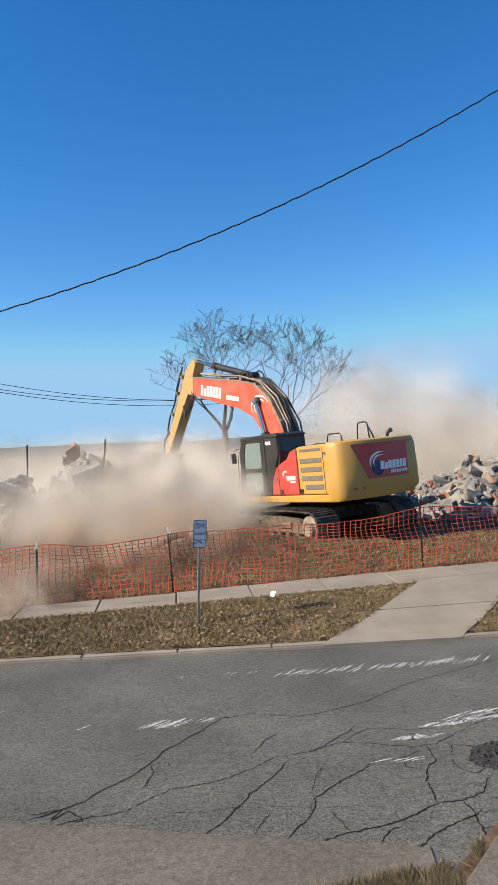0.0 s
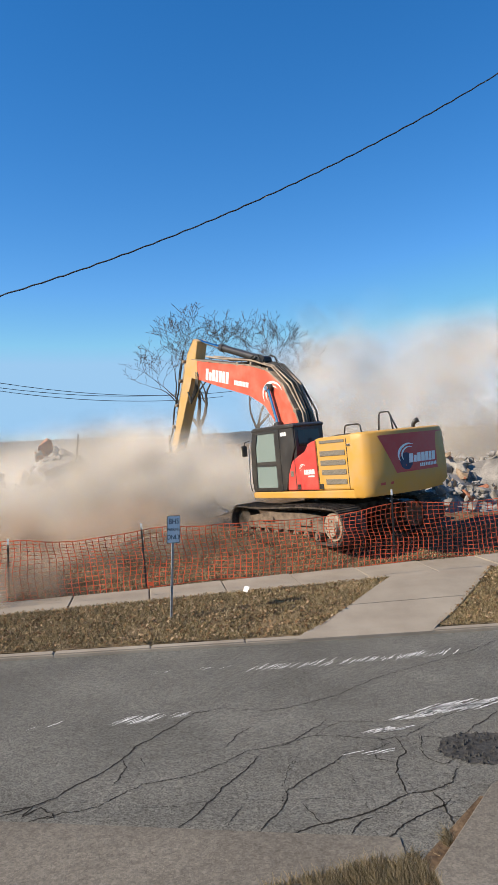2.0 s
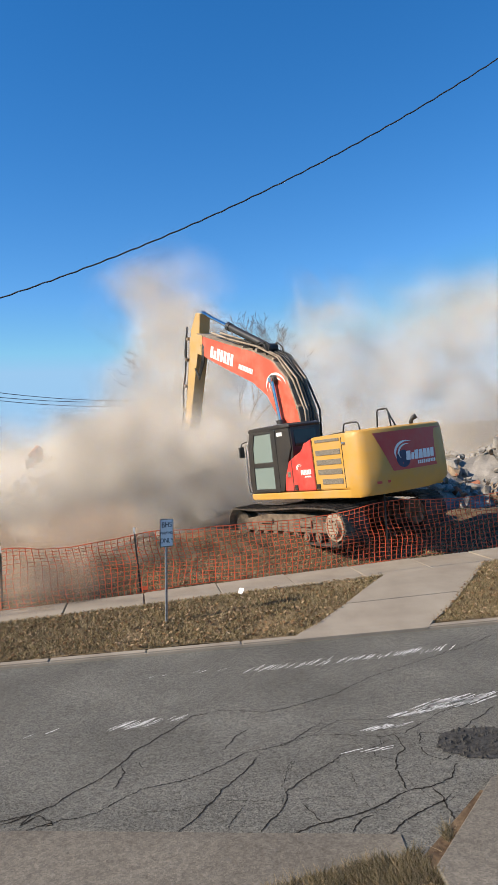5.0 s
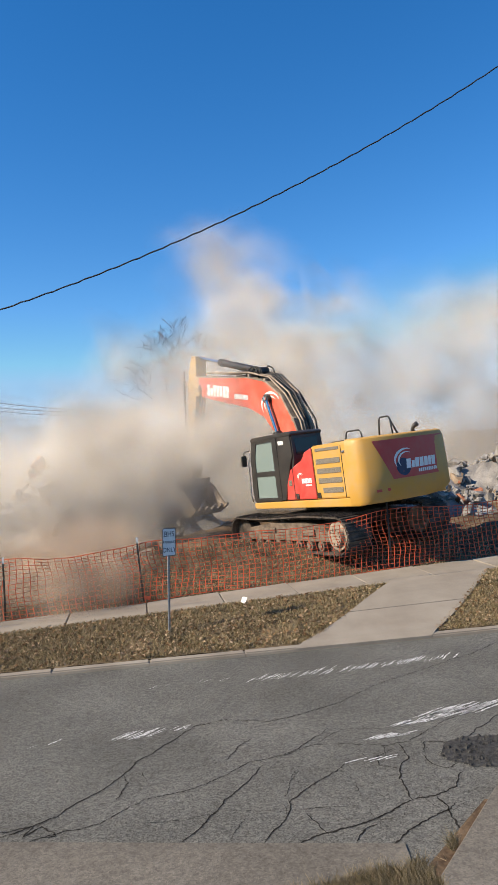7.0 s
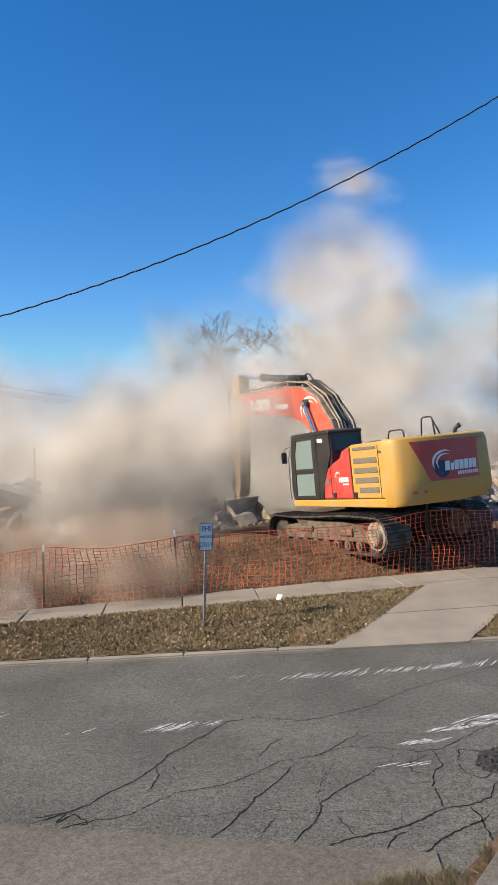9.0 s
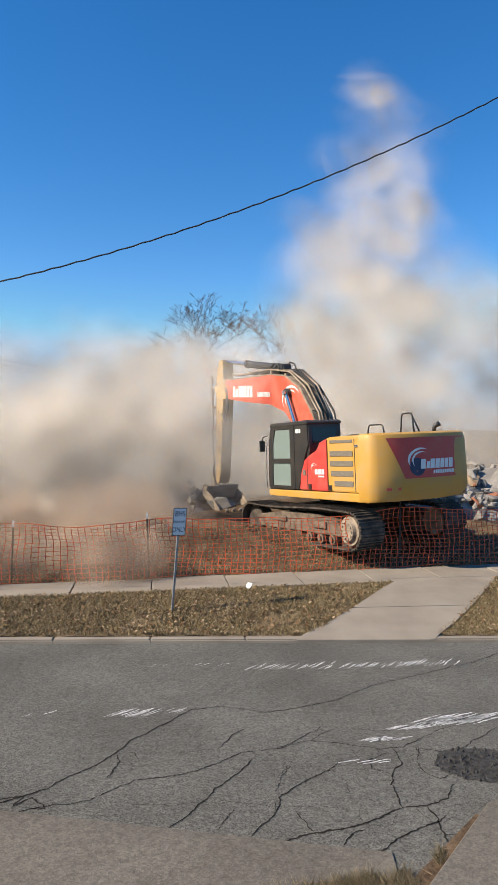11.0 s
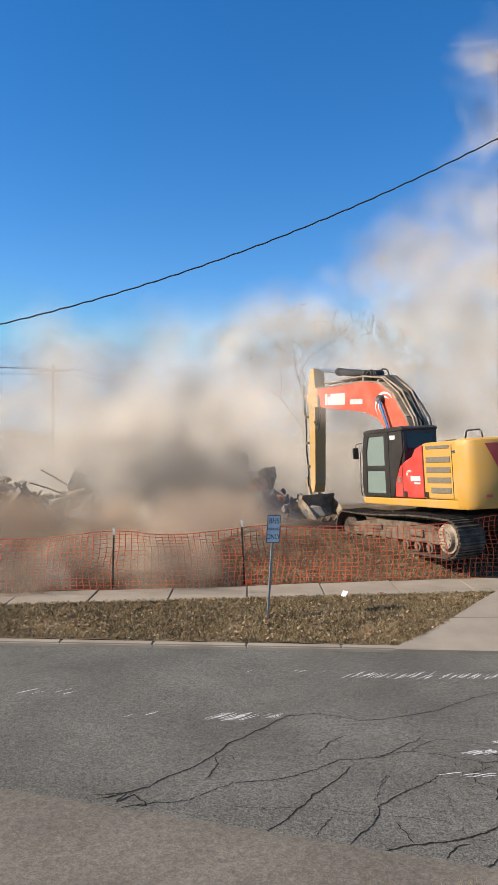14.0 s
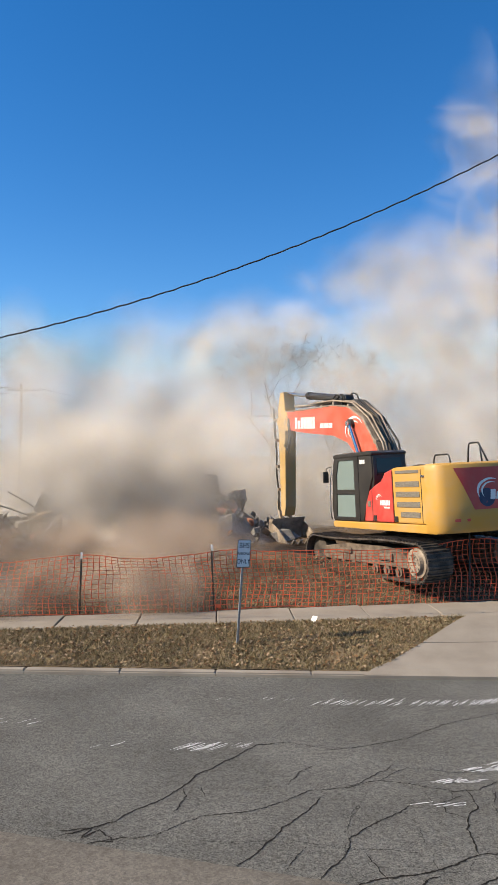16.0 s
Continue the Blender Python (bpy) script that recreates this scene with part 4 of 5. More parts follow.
    for k in range(4):
        bm = B()
        yk = 0.24 if k % 2 else -0.24
        tube(bm, [(6.95 + rng.uniform(-0.06, 0.12), yk + rng.uniform(-0.05, 0.08), 5.0), (7.02 + rng.uniform(0, 0.1), yk, 4.2), (6.95, yk + 0.03, 3.5), (7.05 + rng.uniform(0, 0.08), yk, 2.8), (7.0, yk, 2.0), (7.08, yk, 1.5)], 0.028, 6)
        part("hose", bm, "rubber", stick, smooth=True)
    for k in range(3):
        bm = B()
        tube(bm, [(6.2, 0.26, 4.75), (5.98 - k * 0.07, 0.3, 4.5), (5.92 - k * 0.07, 0.3, 4.0), (6.1 - k * 0.03, 0.28, 3.55 - 0.07 * k), (6.4, 0.24, 3.7)], 0.026, 6)
        part("hose_loop", bm, "rubber", stick, "hanging black hydraulic hose", smooth=True)
    for z in (4.6, 3.9, 3.0, 2.2):
        bm = B()
        box(bm, (6.98, 0, z), (0.12, 0.56, 0.1), bevel=0.02)
        part("hose_clamp", bm, "dusty_steel", stick)
    bm = B()
    tube(bm, [(7.1, 0, 4.6), (7.12, 0, 2.6)], 0.08, 12)
    tube(bm, [(7.12, 0, 2.6), (7.14, 0, 1.75)], 0.045, 10)
    part("bucket_cylinder", bm, "dusty_steel", stick, "dusty bucket cylinder", smooth=True)
    bm = B()
    prism(bm, [(7.2, 1.8), (7.28, 1.7), (7.05, 0.95), (6.9, 0.95)], -0.22, -0.15)
    prism(bm, [(7.2, 1.8), (7.28, 1.7), (7.05, 0.95), (6.9, 0.95)], 0.15, 0.22)
    part("linkage", bm, "dusty_steel", stick)
    # bucket curled back under the stick
    bm = B()
    shell = [(7.1, 1.2), (7.2, 0.75), (7.0, 0.2), (6.6, -0.02), (6.1, 0.1), (5.72, 0.42)]
    inner = [(5.74, 0.47), (6.12, 0.2), (6.58, 0.1), (6.9, 0.28), (7.06, 0.74), (6.8, 1.22)]
    prism(bm, shell + inner, -0.62, 0.62, 0.012)
    for y in (-0.62, 0.58):
        prism(bm, [(7.0, 1.1), (7.1, 0.75), (6.95, 0.22), (6.6, 0.05), (6.1, 0.16), (5.8, 0.42), (6.5, 0.9)], y, y + 0.04)
    for i in range(5):
        box(bm, (5.62, -0.5 + i * 0.25, 0.47), (0.28, 0.1, 0.07), (0, 38, 0), bevel=0.015)
    part("bucket", bm, "dusty_steel", stick, "worn dusty steel bucket with teeth")
    # cylinders: each drawn along x from its pin
    arms = {}
    for key, name, length, rad, mat in (("sb", "stick_cylinder", 2.3, 0.11, "black"), ("sr", "cylinder_rod", 2.6, 0.055, "chrome"), ("bl", "boom_cylinder", 1.75, 0.1, "black"), ("br", "boom_cylinder", 1.75, 0.1, "black"), ("rl", "cylinder_rod", 1.6, 0.06, "chrome"), ("rr", "cylinder_rod", 1.6, 0.06, "chrome")):
        bm = B()
        tube(bm, [(0, 0, 0), (length, 0, 0)], rad, 16)
        tube(bm, [(0, -rad * 1.5, 0), (0, rad * 1.5, 0)], rad * 1.2, 12)
        if mat == "black":
            tube(bm, [(length - 0.16, 0, 0), (length, 0, 0)], rad * 1.2, 16)
        arms[key] = part(name, bm, mat, ex, smooth=True)
        arms[key].data.set_sharp_from_angle(angle=radians(40))
    return ex, under, boom, stick, arms


EXCAVATOR = build_excavator()
EX_ROWS = (
    (0, 4.12, 20.2, 0.62, 118.6), (0.5, 4.27, 19.95, 0.63, 118.6), (1.0, 4.47, 19.6, 0.65, 118.5), (1.5, 4.73, 19.1, 0.68, 118.3),
    (2.0, 4.98, 18.5, 0.70, 118.0), (2.5, 5.07, 18.2, 0.71, 117.8), (3.5, 5.08, 18.15, 0.71, 117.2), (6, 5.06, 18.1, 0.71, 115.0),
    (7, 5.05, 18.05, 0.71, 114.5), (8, 5.05, 18.05, 0.71, 113.6), (10.5, 5.02, 17.8, 0.705, 111.3), (16, 5.03, 17.85, 0.705, 111.6),
)
TRACK_HEADING = 113.5


def along(a, b):
    """The pose of a bar drawn along x, from a towards b, both in x, z."""
    return Matrix.Translation((a[0], a[2], a[1])) @ Euler((0, -math.atan2(b[1] - a[1], b[0] - a[0]), 0)).to_matrix().to_4x4()


def about(c, deg):
    return Matrix.Translation((c[0], 0, c[1])) @ Euler((0, -radians(deg), 0)).to_matrix().to_4x4() @ Matrix.Translation((-c[0], 0, -c[1]))


def excavator_motions():
    ex, under, boom, stick, arms = EXCAVATOR
    walk(ex, [(t, pose(x, y, z, -2.6, 2.5, a)) for t, x, y, z, a in EX_ROWS])
    walk(under, [(t, pose(0, 0, 0, 0, 0, TRACK_HEADING - a)) for t, x, y, z, a in EX_ROWS])
    keys = {k: [] for k in ("boom", "stick", *arms)}
    for t, b, s in zip(DIG_T, BOOM_A, STICK_A):
        up = about(FOOT, b)
        tip = turn2(TIP, FOOT, b)
        keys["boom"].append((t, up))
        st = about(tip, s) @ Matrix.Translation((tip[0] - TIP[0], 0, tip[1] - TIP[1]))
        keys["stick"].append((t, st))
        lug = st @ Vector((LUG[0], 0, LUG[1]))
        a, c = (*turn2((2.7, 4.74), FOOT, b), 0.0), (lug.x, lug.z, 0.0)
        keys["sb"].append((t, along(a, c)))
        keys["sr"].append((t, along(c, a)))
        for k, r, y in (("bl", "rl", 0.4), ("br", "rr", -0.4)):
            p, q = (0.95, 1.45, y), (*turn2((2.05, 3.94), FOOT, b), y)
            keys[k].append((t, along(p, q)))
            keys[r].append((t, along(q, p)))
    walk(boom, keys["boom"])
    walk(stick, keys["stick"])
    for k, ob in arms.items():
        walk(ob, keys[k])


# ---- fence, sign and street things ----
def fence_y(x):
    return 14.75 + 0.115 * x


def fence_top(x):
    return ground_z(x, fence_y(x)) + 1.22 + 0.02 * x


POSTS = (-5.6, -2.75, -0.05, 5.55, 9.4, 13.0)


def build_fence():
    f = tagged(new("safety_fence"), "sagging orange plastic mesh safety fence on steel stakes", "fence")
    for i, x in enumerate(POSTS):
        bm = B()
        z = ground_z(x, fence_y(x))
        lean = (0.05, 0.02, -0.07, -0.02, 0.03, 0)[i]
        h = (1.35, 1.25, 1.35, 1.68, 1.5, 1.5)[i]
        y = fence_y(x) - 0.05
        box(bm, (x + lean / 2, y, z + h / 2 - 0.15), (0.035, 0.012, h + 0.3), (0, math.degrees(lean / h), 0))
        box(bm, (x + lean / 2, y + 0.016, z + h / 2 - 0.15), (0.008, 0.03, h + 0.3), (0, math.degrees(lean / h), 0))
        part("fence_post", bm, "rubber", f, "dark green steel stake")
        bm = B()
        box(bm, (x + lean, y, z + h - 0.06), (0.038, 0.016, 0.13), (0, math.degrees(lean / h), 0))
        part("post_tip", bm, "white", f, "white painted stake tip")
    verts, faces = [], []
    du, rows, x0, x1 = 0.13, 14, -9.0, 14.0
    cols = int((x1 - x0) / du)

    def place(i, j):
        x = x0 + i * du
        z0, z1 = ground_z(x, fence_y(x)) + 0.02, fence_top(x)
        d = min(abs(x - p) for p in POSTS)
        sag = -0.09 * smooth01(0, 1.6, d) + 0.03 * noise.noise((x * 1.4, 0, 0))
        v = j / rows
        belly = 0.14 * noise.noise((x * 0.8, v * 1.2, 5)) + 0.05 * noise.noise((x * 2.7, v * 3, 2)) + 0.12 * (1 - v) ** 3
        shear = 0.16 * noise.noise((x * 0.35, 8, v * 1.5)) + 0.03 * noise.noise((x * 1.8, 4, v * 3))
        return Vector((x + shear, fence_y(x) - belly, z0 + (z1 + sag * v - z0) * (v + 0.03 * math.sin(v * 6 + x * 1.3))))

    pts = [[place(i, j) for j in range(rows + 1)] for i in range(cols + 1)]
    for i in range(cols + 1):
        for j in range(rows + 1):
            p = pts[i][j]
            if i < cols:
                q = pts[i + 1][j]
                w = 0.0045 if j not in (0, rows) else 0.009
                k = len(verts)
                verts += [p + Vector((0, 0, -w)), q + Vector((0, 0, -w)), q + Vector((0, 0.003, w)), p + Vector((0, 0.003, w))]
                faces.append((k, k + 1, k + 2, k + 3))
            if j < rows:
                q = pts[i][j + 1]
                w = 0.0075
                k = len(verts)
                verts += [p + Vector((-w, -0.004, 0)), p + Vector((w, -0.004, 0)), q + Vector((w, -0.004, 0)), q + Vector((-w, -0.004, 0))]
                faces.append((k, k + 1, k + 2, k + 3))
    net = raw("netting", verts, faces, "orange_net", f)
    tagged(net, "orange plastic netting", kind="stuff")


build_fence()


def text_mesh(body, size, name, mat, parent, m):
    cu = bpy.data.curves.new(name, "FONT")
    cu.body, cu.size, cu.align_x, cu.align_y, cu.extrude = body, size, "CENTER", "CENTER", 0.0015
    tmp = bpy.data.objects.new("tmp_text", cu)
    me = bpy.data.meshes.new_from_object(tmp)
    bpy.data.objects.remove(tmp)
    me.materials.clear()
    me.materials.append(MAT[mat])
    ob = new(name, me)
    ob.parent = parent
    ob.matrix_basis = m
    return ob


def build_sign():
    s = tagged(new("parking_sign"), "small white parking sign on a leaning steel post in the verge", "sign")
    bm = B()
    box(bm, (0, 0, 0.68), (0.045, 0.02, 1.66), bevel=0.004)
    box(bm, (0, 0.014, 0.68), (0.016, 0.018, 1.66))
    part("post", bm, "steel", s, "galvanised steel post")
    bm = B()
    prism(bm, [(-0.15, 1.335), (-0.135, 1.32), (0.135, 1.32), (0.15, 1.335), (0.15, 1.79), (0.135, 1.805), (-0.135, 1.805), (-0.15, 1.79)], -0.018, -0.012)
    panel = part("sign_panel", bm, "sign_ink", s, "dark bordered sign panel")
    bm = B()
    prism(bm, [(-0.138, 1.345), (-0.125, 1.332), (0.125, 1.332), (0.138, 1.345), (0.138, 1.78), (0.125, 1.793), (-0.125, 1.793), (-0.138, 1.78)], -0.0195, -0.0175)
    part("sign_face", bm, "white", panel, "white reflective sign face")
    for body, size, z in (("BHS", 0.135, 1.7), ("PARKING", 0.068, 1.56), ("ONLY", 0.115, 1.425)):
        text_mesh(body, size, "lettering", "sign_ink", panel, pose(0, -0.021, z, 90, 0, 0))
    s.matrix_basis = pose(0.36, 12.31, ground_z(0.36, 12.31) + 0.02, 0, 4.2, 38)


build_sign()


def build_small():
    bm = B()
    v = [bm.verts.new(p) for p in ((-0.05, 0, 0), (0.05, 0.02, 0.0), (0.06, 0.01, 0.13), (-0.04, -0.02, 0.12), (0.0, 0.06, 0.02))]
    for f in ((0, 1, 2, 3), (1, 0, 4), (1, 4, 2), (2, 4, 3), (3, 4, 0)):
        bm.faces.new([v[i] for i in f])
    o = tagged(part("paper_scrap", bm, "white"), "crumpled scrap of white paper in the grass", "litter")
    o.matrix_basis = pose(1.82, 13.45, ground_z(1.82, 13.45) + 0.03, -35, 0, -55)
    bm = B()
    tube(bm, [(0, 0, 0), (0.0, 0.0, 0.16)], 0.006, 6)
    box(bm, (0.05, 0, 0.12), (0.1, 0.004, 0.075), (0, 12, 0))
    o = tagged(part("marker_flag", bm, "orange_net"), "small orange marker flag at the fence foot", "flag")
    o.matrix_basis = pose(-0.02, fence_y(0) - 0.2, ground_z(0, fence_y(0) - 0.2))
    bm = B()
    tube(bm, [(-1.1, 0.3, 0.0), (-0.35, 0.1, 0.32), (0.2, 0, 0.58), (0.42, 0, 0.6), (0.5, 0.02, 0.45), (0.45, 0.05, -0.1)], [0.05, 0.06, 0.07, 0.075, 0.08, 0.1], 10)
    o = tagged(part("bent_pipe", bm, "bark", smooth=True), "dark bent pipe sticking out of the soil", "pipe")
    o.matrix_basis = pose(-0.15, 16.9, 0.6)


build_small()


def cable(name, points, r, label, seg=5):
    bm = B()
    tube(bm, points, r, seg)
    return tagged(part(name, bm, "cable", smooth=True), label, "cable")


# the cable hangs over the verge
cable("overhead_cable", [(1.41 * x, 12.7, 3.3 + 1.41 * (2.4535 + 0.3775 * x + 0.0222 * x * x + 0.006 * math.sin(x * 23))) for x in (-12 + 0.1 * i for i in range(240))], 0.014, "thin black twisted overhead cable across the street")


def build_pole():
    p = tagged(new("utility_pole"), "distant wooden utility pole with a crossarm", "utility pole")
    bm = B()
    tube(bm, [(-16.63, 60, -1), (-16.63, 60, 9.85)], [0.17, 0.13], 10)
    part("pole", bm, "wood_pole", p)
    bm = B()
    box(bm, (-16.4, 59.9, 9.3), (2.7, 0.1, 0.13))
    part("crossarm", bm, "wood_pole", p)
    for x in (-17.6, -16.1, -15.2):
        bm = B()
        tube(bm, [(x, 59.9, 9.36), (x, 59.9, 9.52)], [0.05, 0.03], 8)
        part("insulator", bm, "black", p)
    for k, (x, dz) in enumerate(((-17.6, 0), (-15.2, 0), (-16.2, -0.5))):
        pts = [(x + (24) * s, 60 + 10 * s, 9.5 + dz - 1.9 * 4 * s * (1 - s) * 0.5 - 1.2 * s) for s in (i / 14 for i in range(15))]
        cable("power_line", pts, 0.025, "thin distant power line", 4)
        pts = [(x - 30 * s, 60 - 14 * s, 9.5 + dz + 0.6 * s - 2.0 * s * (1 - s)) for s in (i / 14 for i in range(15))]
        cable("power_line", pts, 0.025, "thin distant power line", 4)


build_pole()


def build_tree(x, y, height, seed, trunk_r, spread=1.0, lean=0.0):
    """A bare winter tree: tapered trunk, limbs forking down to twigs."""
    rng = random.Random(seed)
    t = tagged(new("bare_tree"), "tall leafless tree with spreading fine twigs", "tree", "bare trees behind the site")
    z0 = ground_z(x, y)
    trunk, limbs, twigs = B(), B(), B()

    def grow(p, d, length, r, level):
        pts, rad = [p], [r]
        n_seg = 4 if level < 3 else 3
        q, dd = p.copy(), d.copy()
        for i in range(n_seg):
            dd = (dd + Vector((rng.uniform(-1, 1), rng.uniform(-1, 1), rng.uniform(-0.5, 0.9))) * (0.3 if level > 1 else 0.2 if level else 0.05)).normalized()
            q = q + dd * length / n_seg
            pts.append(q.copy())
            rad.append(max(r * (1 - 0.42 * (i + 1) / n_seg), 0.011))
        tube(trunk if level == 0 else limbs if level < 4 else twigs, pts, rad, 8 if level == 0 else 5 if level < 3 else 3, False)
        if level >= 7:
            return
        kids = 3 if level in (0, 1) else rng.choice((2, 3, 3)) if level < 3 else rng.choice((2, 2, 3))
        base = rng.uniform(0, 6.28)
        for k in range(kids):
            a = base + k * 6.283 / kids + rng.uniform(-0.5, 0.5)
            tilt = rng.uniform(0.35, 0.85) * spread * (1.1 if level < 3 else 1.5)
            side = Vector((math.cos(a), math.sin(a), 0))
            nd = (dd * math.cos(tilt) + side * math.sin(tilt) + Vector((0, 0, 0.04))).normalized()
            at = pts[-1] if k < 2 or level == 0 else pts[-2]
            grow(at, nd, length * rng.uniform(0.62, 0.84), rad[-1] * rng.uniform(0.62, 0.85), level + 1)

    grow(Vector((x, y, z0 - 0.1)), Vector((lean, 0, 1)).normalized(), height * 0.3, trunk_r, 0)
    part("trunk", trunk, "bark", t, smooth=True)
    part("limbs", limbs, "bark", t, smooth=True)
    tagged(part("twigs", twigs, "bark", t), kind="stuff")


build_tree(3.5, 45, 12.0, 11, 0.3, 0.78)
build_tree(7.0, 46, 11.0, 23, 0.24, 0.74, 0.1)


def build_hills():
    for k, (y, h, seed) in enumerate(((900, 17, 1), (1300, 24, 6))):
        verts, faces = [], []
        xs = [-1600 + 16 * i for i in range(201)]
        for i, x in enumerate(xs):
            z = h * (0.75 + 0.45 * noise.noise((x * 0.003, seed, 0)) + 0.05 * noise.noise((x * 0.05, seed, 2))) 
            verts += [(x, y - 60, -3), (x, y, z * 0.85), (x, y + 40, z), (x, y + 300, -3)]
        for i in range(200):
            a = i * 4
            faces += [(a + j, a + 4 + j, a + 5 + j, a + 1 + j) for j in range(3)]
        o = raw("backdrop", verts, faces, "far_hill")
        o.data.shade_smooth()
        tagged(o, "low wooded hills on the horizon, blue haze in their colour", "hills", kind="structure")


build_hills()


# ---- rubble ----
def chunk_mesh(seed, mat, flat=1.0):
    rng = random.Random(seed)
    bm = B()
    for i in range(14):
        bm.verts.new((rng.uniform(-0.5, 0.5), rng.uniform(-0.5, 0.5), rng.uniform(-0.5, 0.5) * flat))
    bmesh.ops.convex_hull(bm, input=bm.verts)
    for v in [v for v in bm.verts if not v.link_faces]:
        bm.verts.remove(v)
    return mesh_of("chunk", bm, mat)


CHUNKS = [chunk_mesh(i, ("rubble", "rubble", "rubble", "brick", "rubble", "timber", "rubble", "rubble")[i], (0.8, 0.45, 0.9, 0.4, 0.35, 0.25, 0.7, 0.6)[i]) for i in range(8)]


def build_pile(label, cx, cy, rx, ry, h, count, seed, big=0.5):
    """A heap of broken masonry: a rough core with chunks lying on it."""
    rng = random.Random(seed)
    pile = tagged(new("rubble_pile"), label, "rubble")

    def top(x, y):
        d = math.hypot((x - cx) / rx, (y - cy) / ry)
        return ground_z(x, y) + h * max(0, 1 - d ** 1.6) * (0.8 + 0.45 * noise.noise((x * 0.8, y * 0.8, seed)))

    k = 26
    verts, faces = [], []
    for j in range(k + 1):
        for i in range(k + 1):
            x, y = cx + rx * 1.1 * (2 * i / k - 1), cy + ry * 1.1 * (2 * j / k - 1)
            d = math.hypot((x - cx) / rx, (y - cy) / ry)
            verts.append((x, y, top(x, y) - 0.12 - (0.3 if d > 1.02 else 0) + 0.1 * noise.noise((x * 3, y * 3, seed))))
    for j in range(k):
        for i in range(k):
            a = j * (k + 1) + i
            faces.append((a, a + 1, a + k + 2, a + k + 1))
    raw("heap_core", verts, faces, "rubble", pile)
    for i in range(count):
        a, r = rng.uniform(0, 6.283), math.sqrt(rng.random())
        x, y = cx + rx * r * math.cos(a), cy + ry * r * math.sin(a)
        s = rng.uniform(0.14, 0.4) if rng.random() < 0.8 else rng.uniform(0.4, 1.0) * big * 1.6
        o = new("chunk", CHUNKS[rng.randrange(8)])
        o.parent = pile
        o.matrix_basis = Matrix.LocRotScale((x, y, top(x, y) + s * 0.12), Euler((rng.uniform(0, 6.28), rng.uniform(0, 6.28), rng.uniform(0, 6.28))), (s, s * rng.uniform(0.6, 1.2), s))
    return pile, top


build_pile("heap of broken dark concrete and masonry", 12.2, 25.5, 4.6, 3.4, 1.55, 260, 3)
build_pile("heap of broken concrete beside the fence", 9.2, 21.5, 2.6, 2.0, 0.9, 120, 8, 0.4)
left_pile, left_top = build_pile("tall heap of collapsed masonry wrapped in dust", -2.6, 25.0, 5.2, 2.6, 2.9, 240, 5, 0.7)
build_pile("heap of collapsed masonry wrapped in dust", -8.5, 23.5, 3.2, 2.2, 1.7, 120, 15, 0.6)


def build_wreckage():
    """Slabs and bars sticking out of the left heap."""
    for i, (x, y, z, sx, sy, sz, rx, ry, rz) in enumerate(((-5.6, 24, 1.9, 0.9, 0.5, 0.8, 20, 25, 10), (-3.7, 23.2, 1.2, 2.0, 0.25, 1.1, -10, 8, 6), (-2.9, 24, 2.6, 1.1, 0.9, 0.35, 10, -18, 20), (-0.6, 24.6, 2.7, 0.9, 0.7, 0.5, 12, 20, 40), (-7.2, 22.5, 1.3, 0.7, 0.6, 0.7, 12, 35, 30))):
        bm = B()
        box(bm, (0, 0, 0), (sx, sy, sz), bevel=0.03)
        for v in bm.verts:
            v.co += Vector((noise.noise(v.co * 3), noise.noise(v.co * 3 + Vector((5, 0, 0))), noise.noise(v.co * 3 + Vector((0, 5, 0))))) * 0.06
        o = tagged(part("wall_fragment", bm, "rubble"), "toppled fragment of masonry wall in the heap", "masonry")
        o.matrix_basis = pose(x, y, z, rx, ry, rz)
    for i, (x, y, z, L, rx, ry) in enumerate(((-2.35, 24, 2.4, 1.3, 4, 8), (-1.6, 24, 2.4, 0.9, 5, 50), (-6.0, 24, 1.7, 1.2, 0, -60), (-6.3, 24, 1.5, 1.2, 0, -72), (-5.0, 25, 2.0, 1.6, 0, 2))):
        bm = B()
        tube(bm, [(0, 0, 0), (0.02, 0, L * 0.5), (0.0, 0.02, L)], 0.03, 6)
        o = tagged(part("bent_bar", bm, "rubber"), "thin bent steel bar sticking out of rubble", "steel bar")
        o.matrix_basis = pose(x, y, z, rx, ry, 0)


build_wreckage()


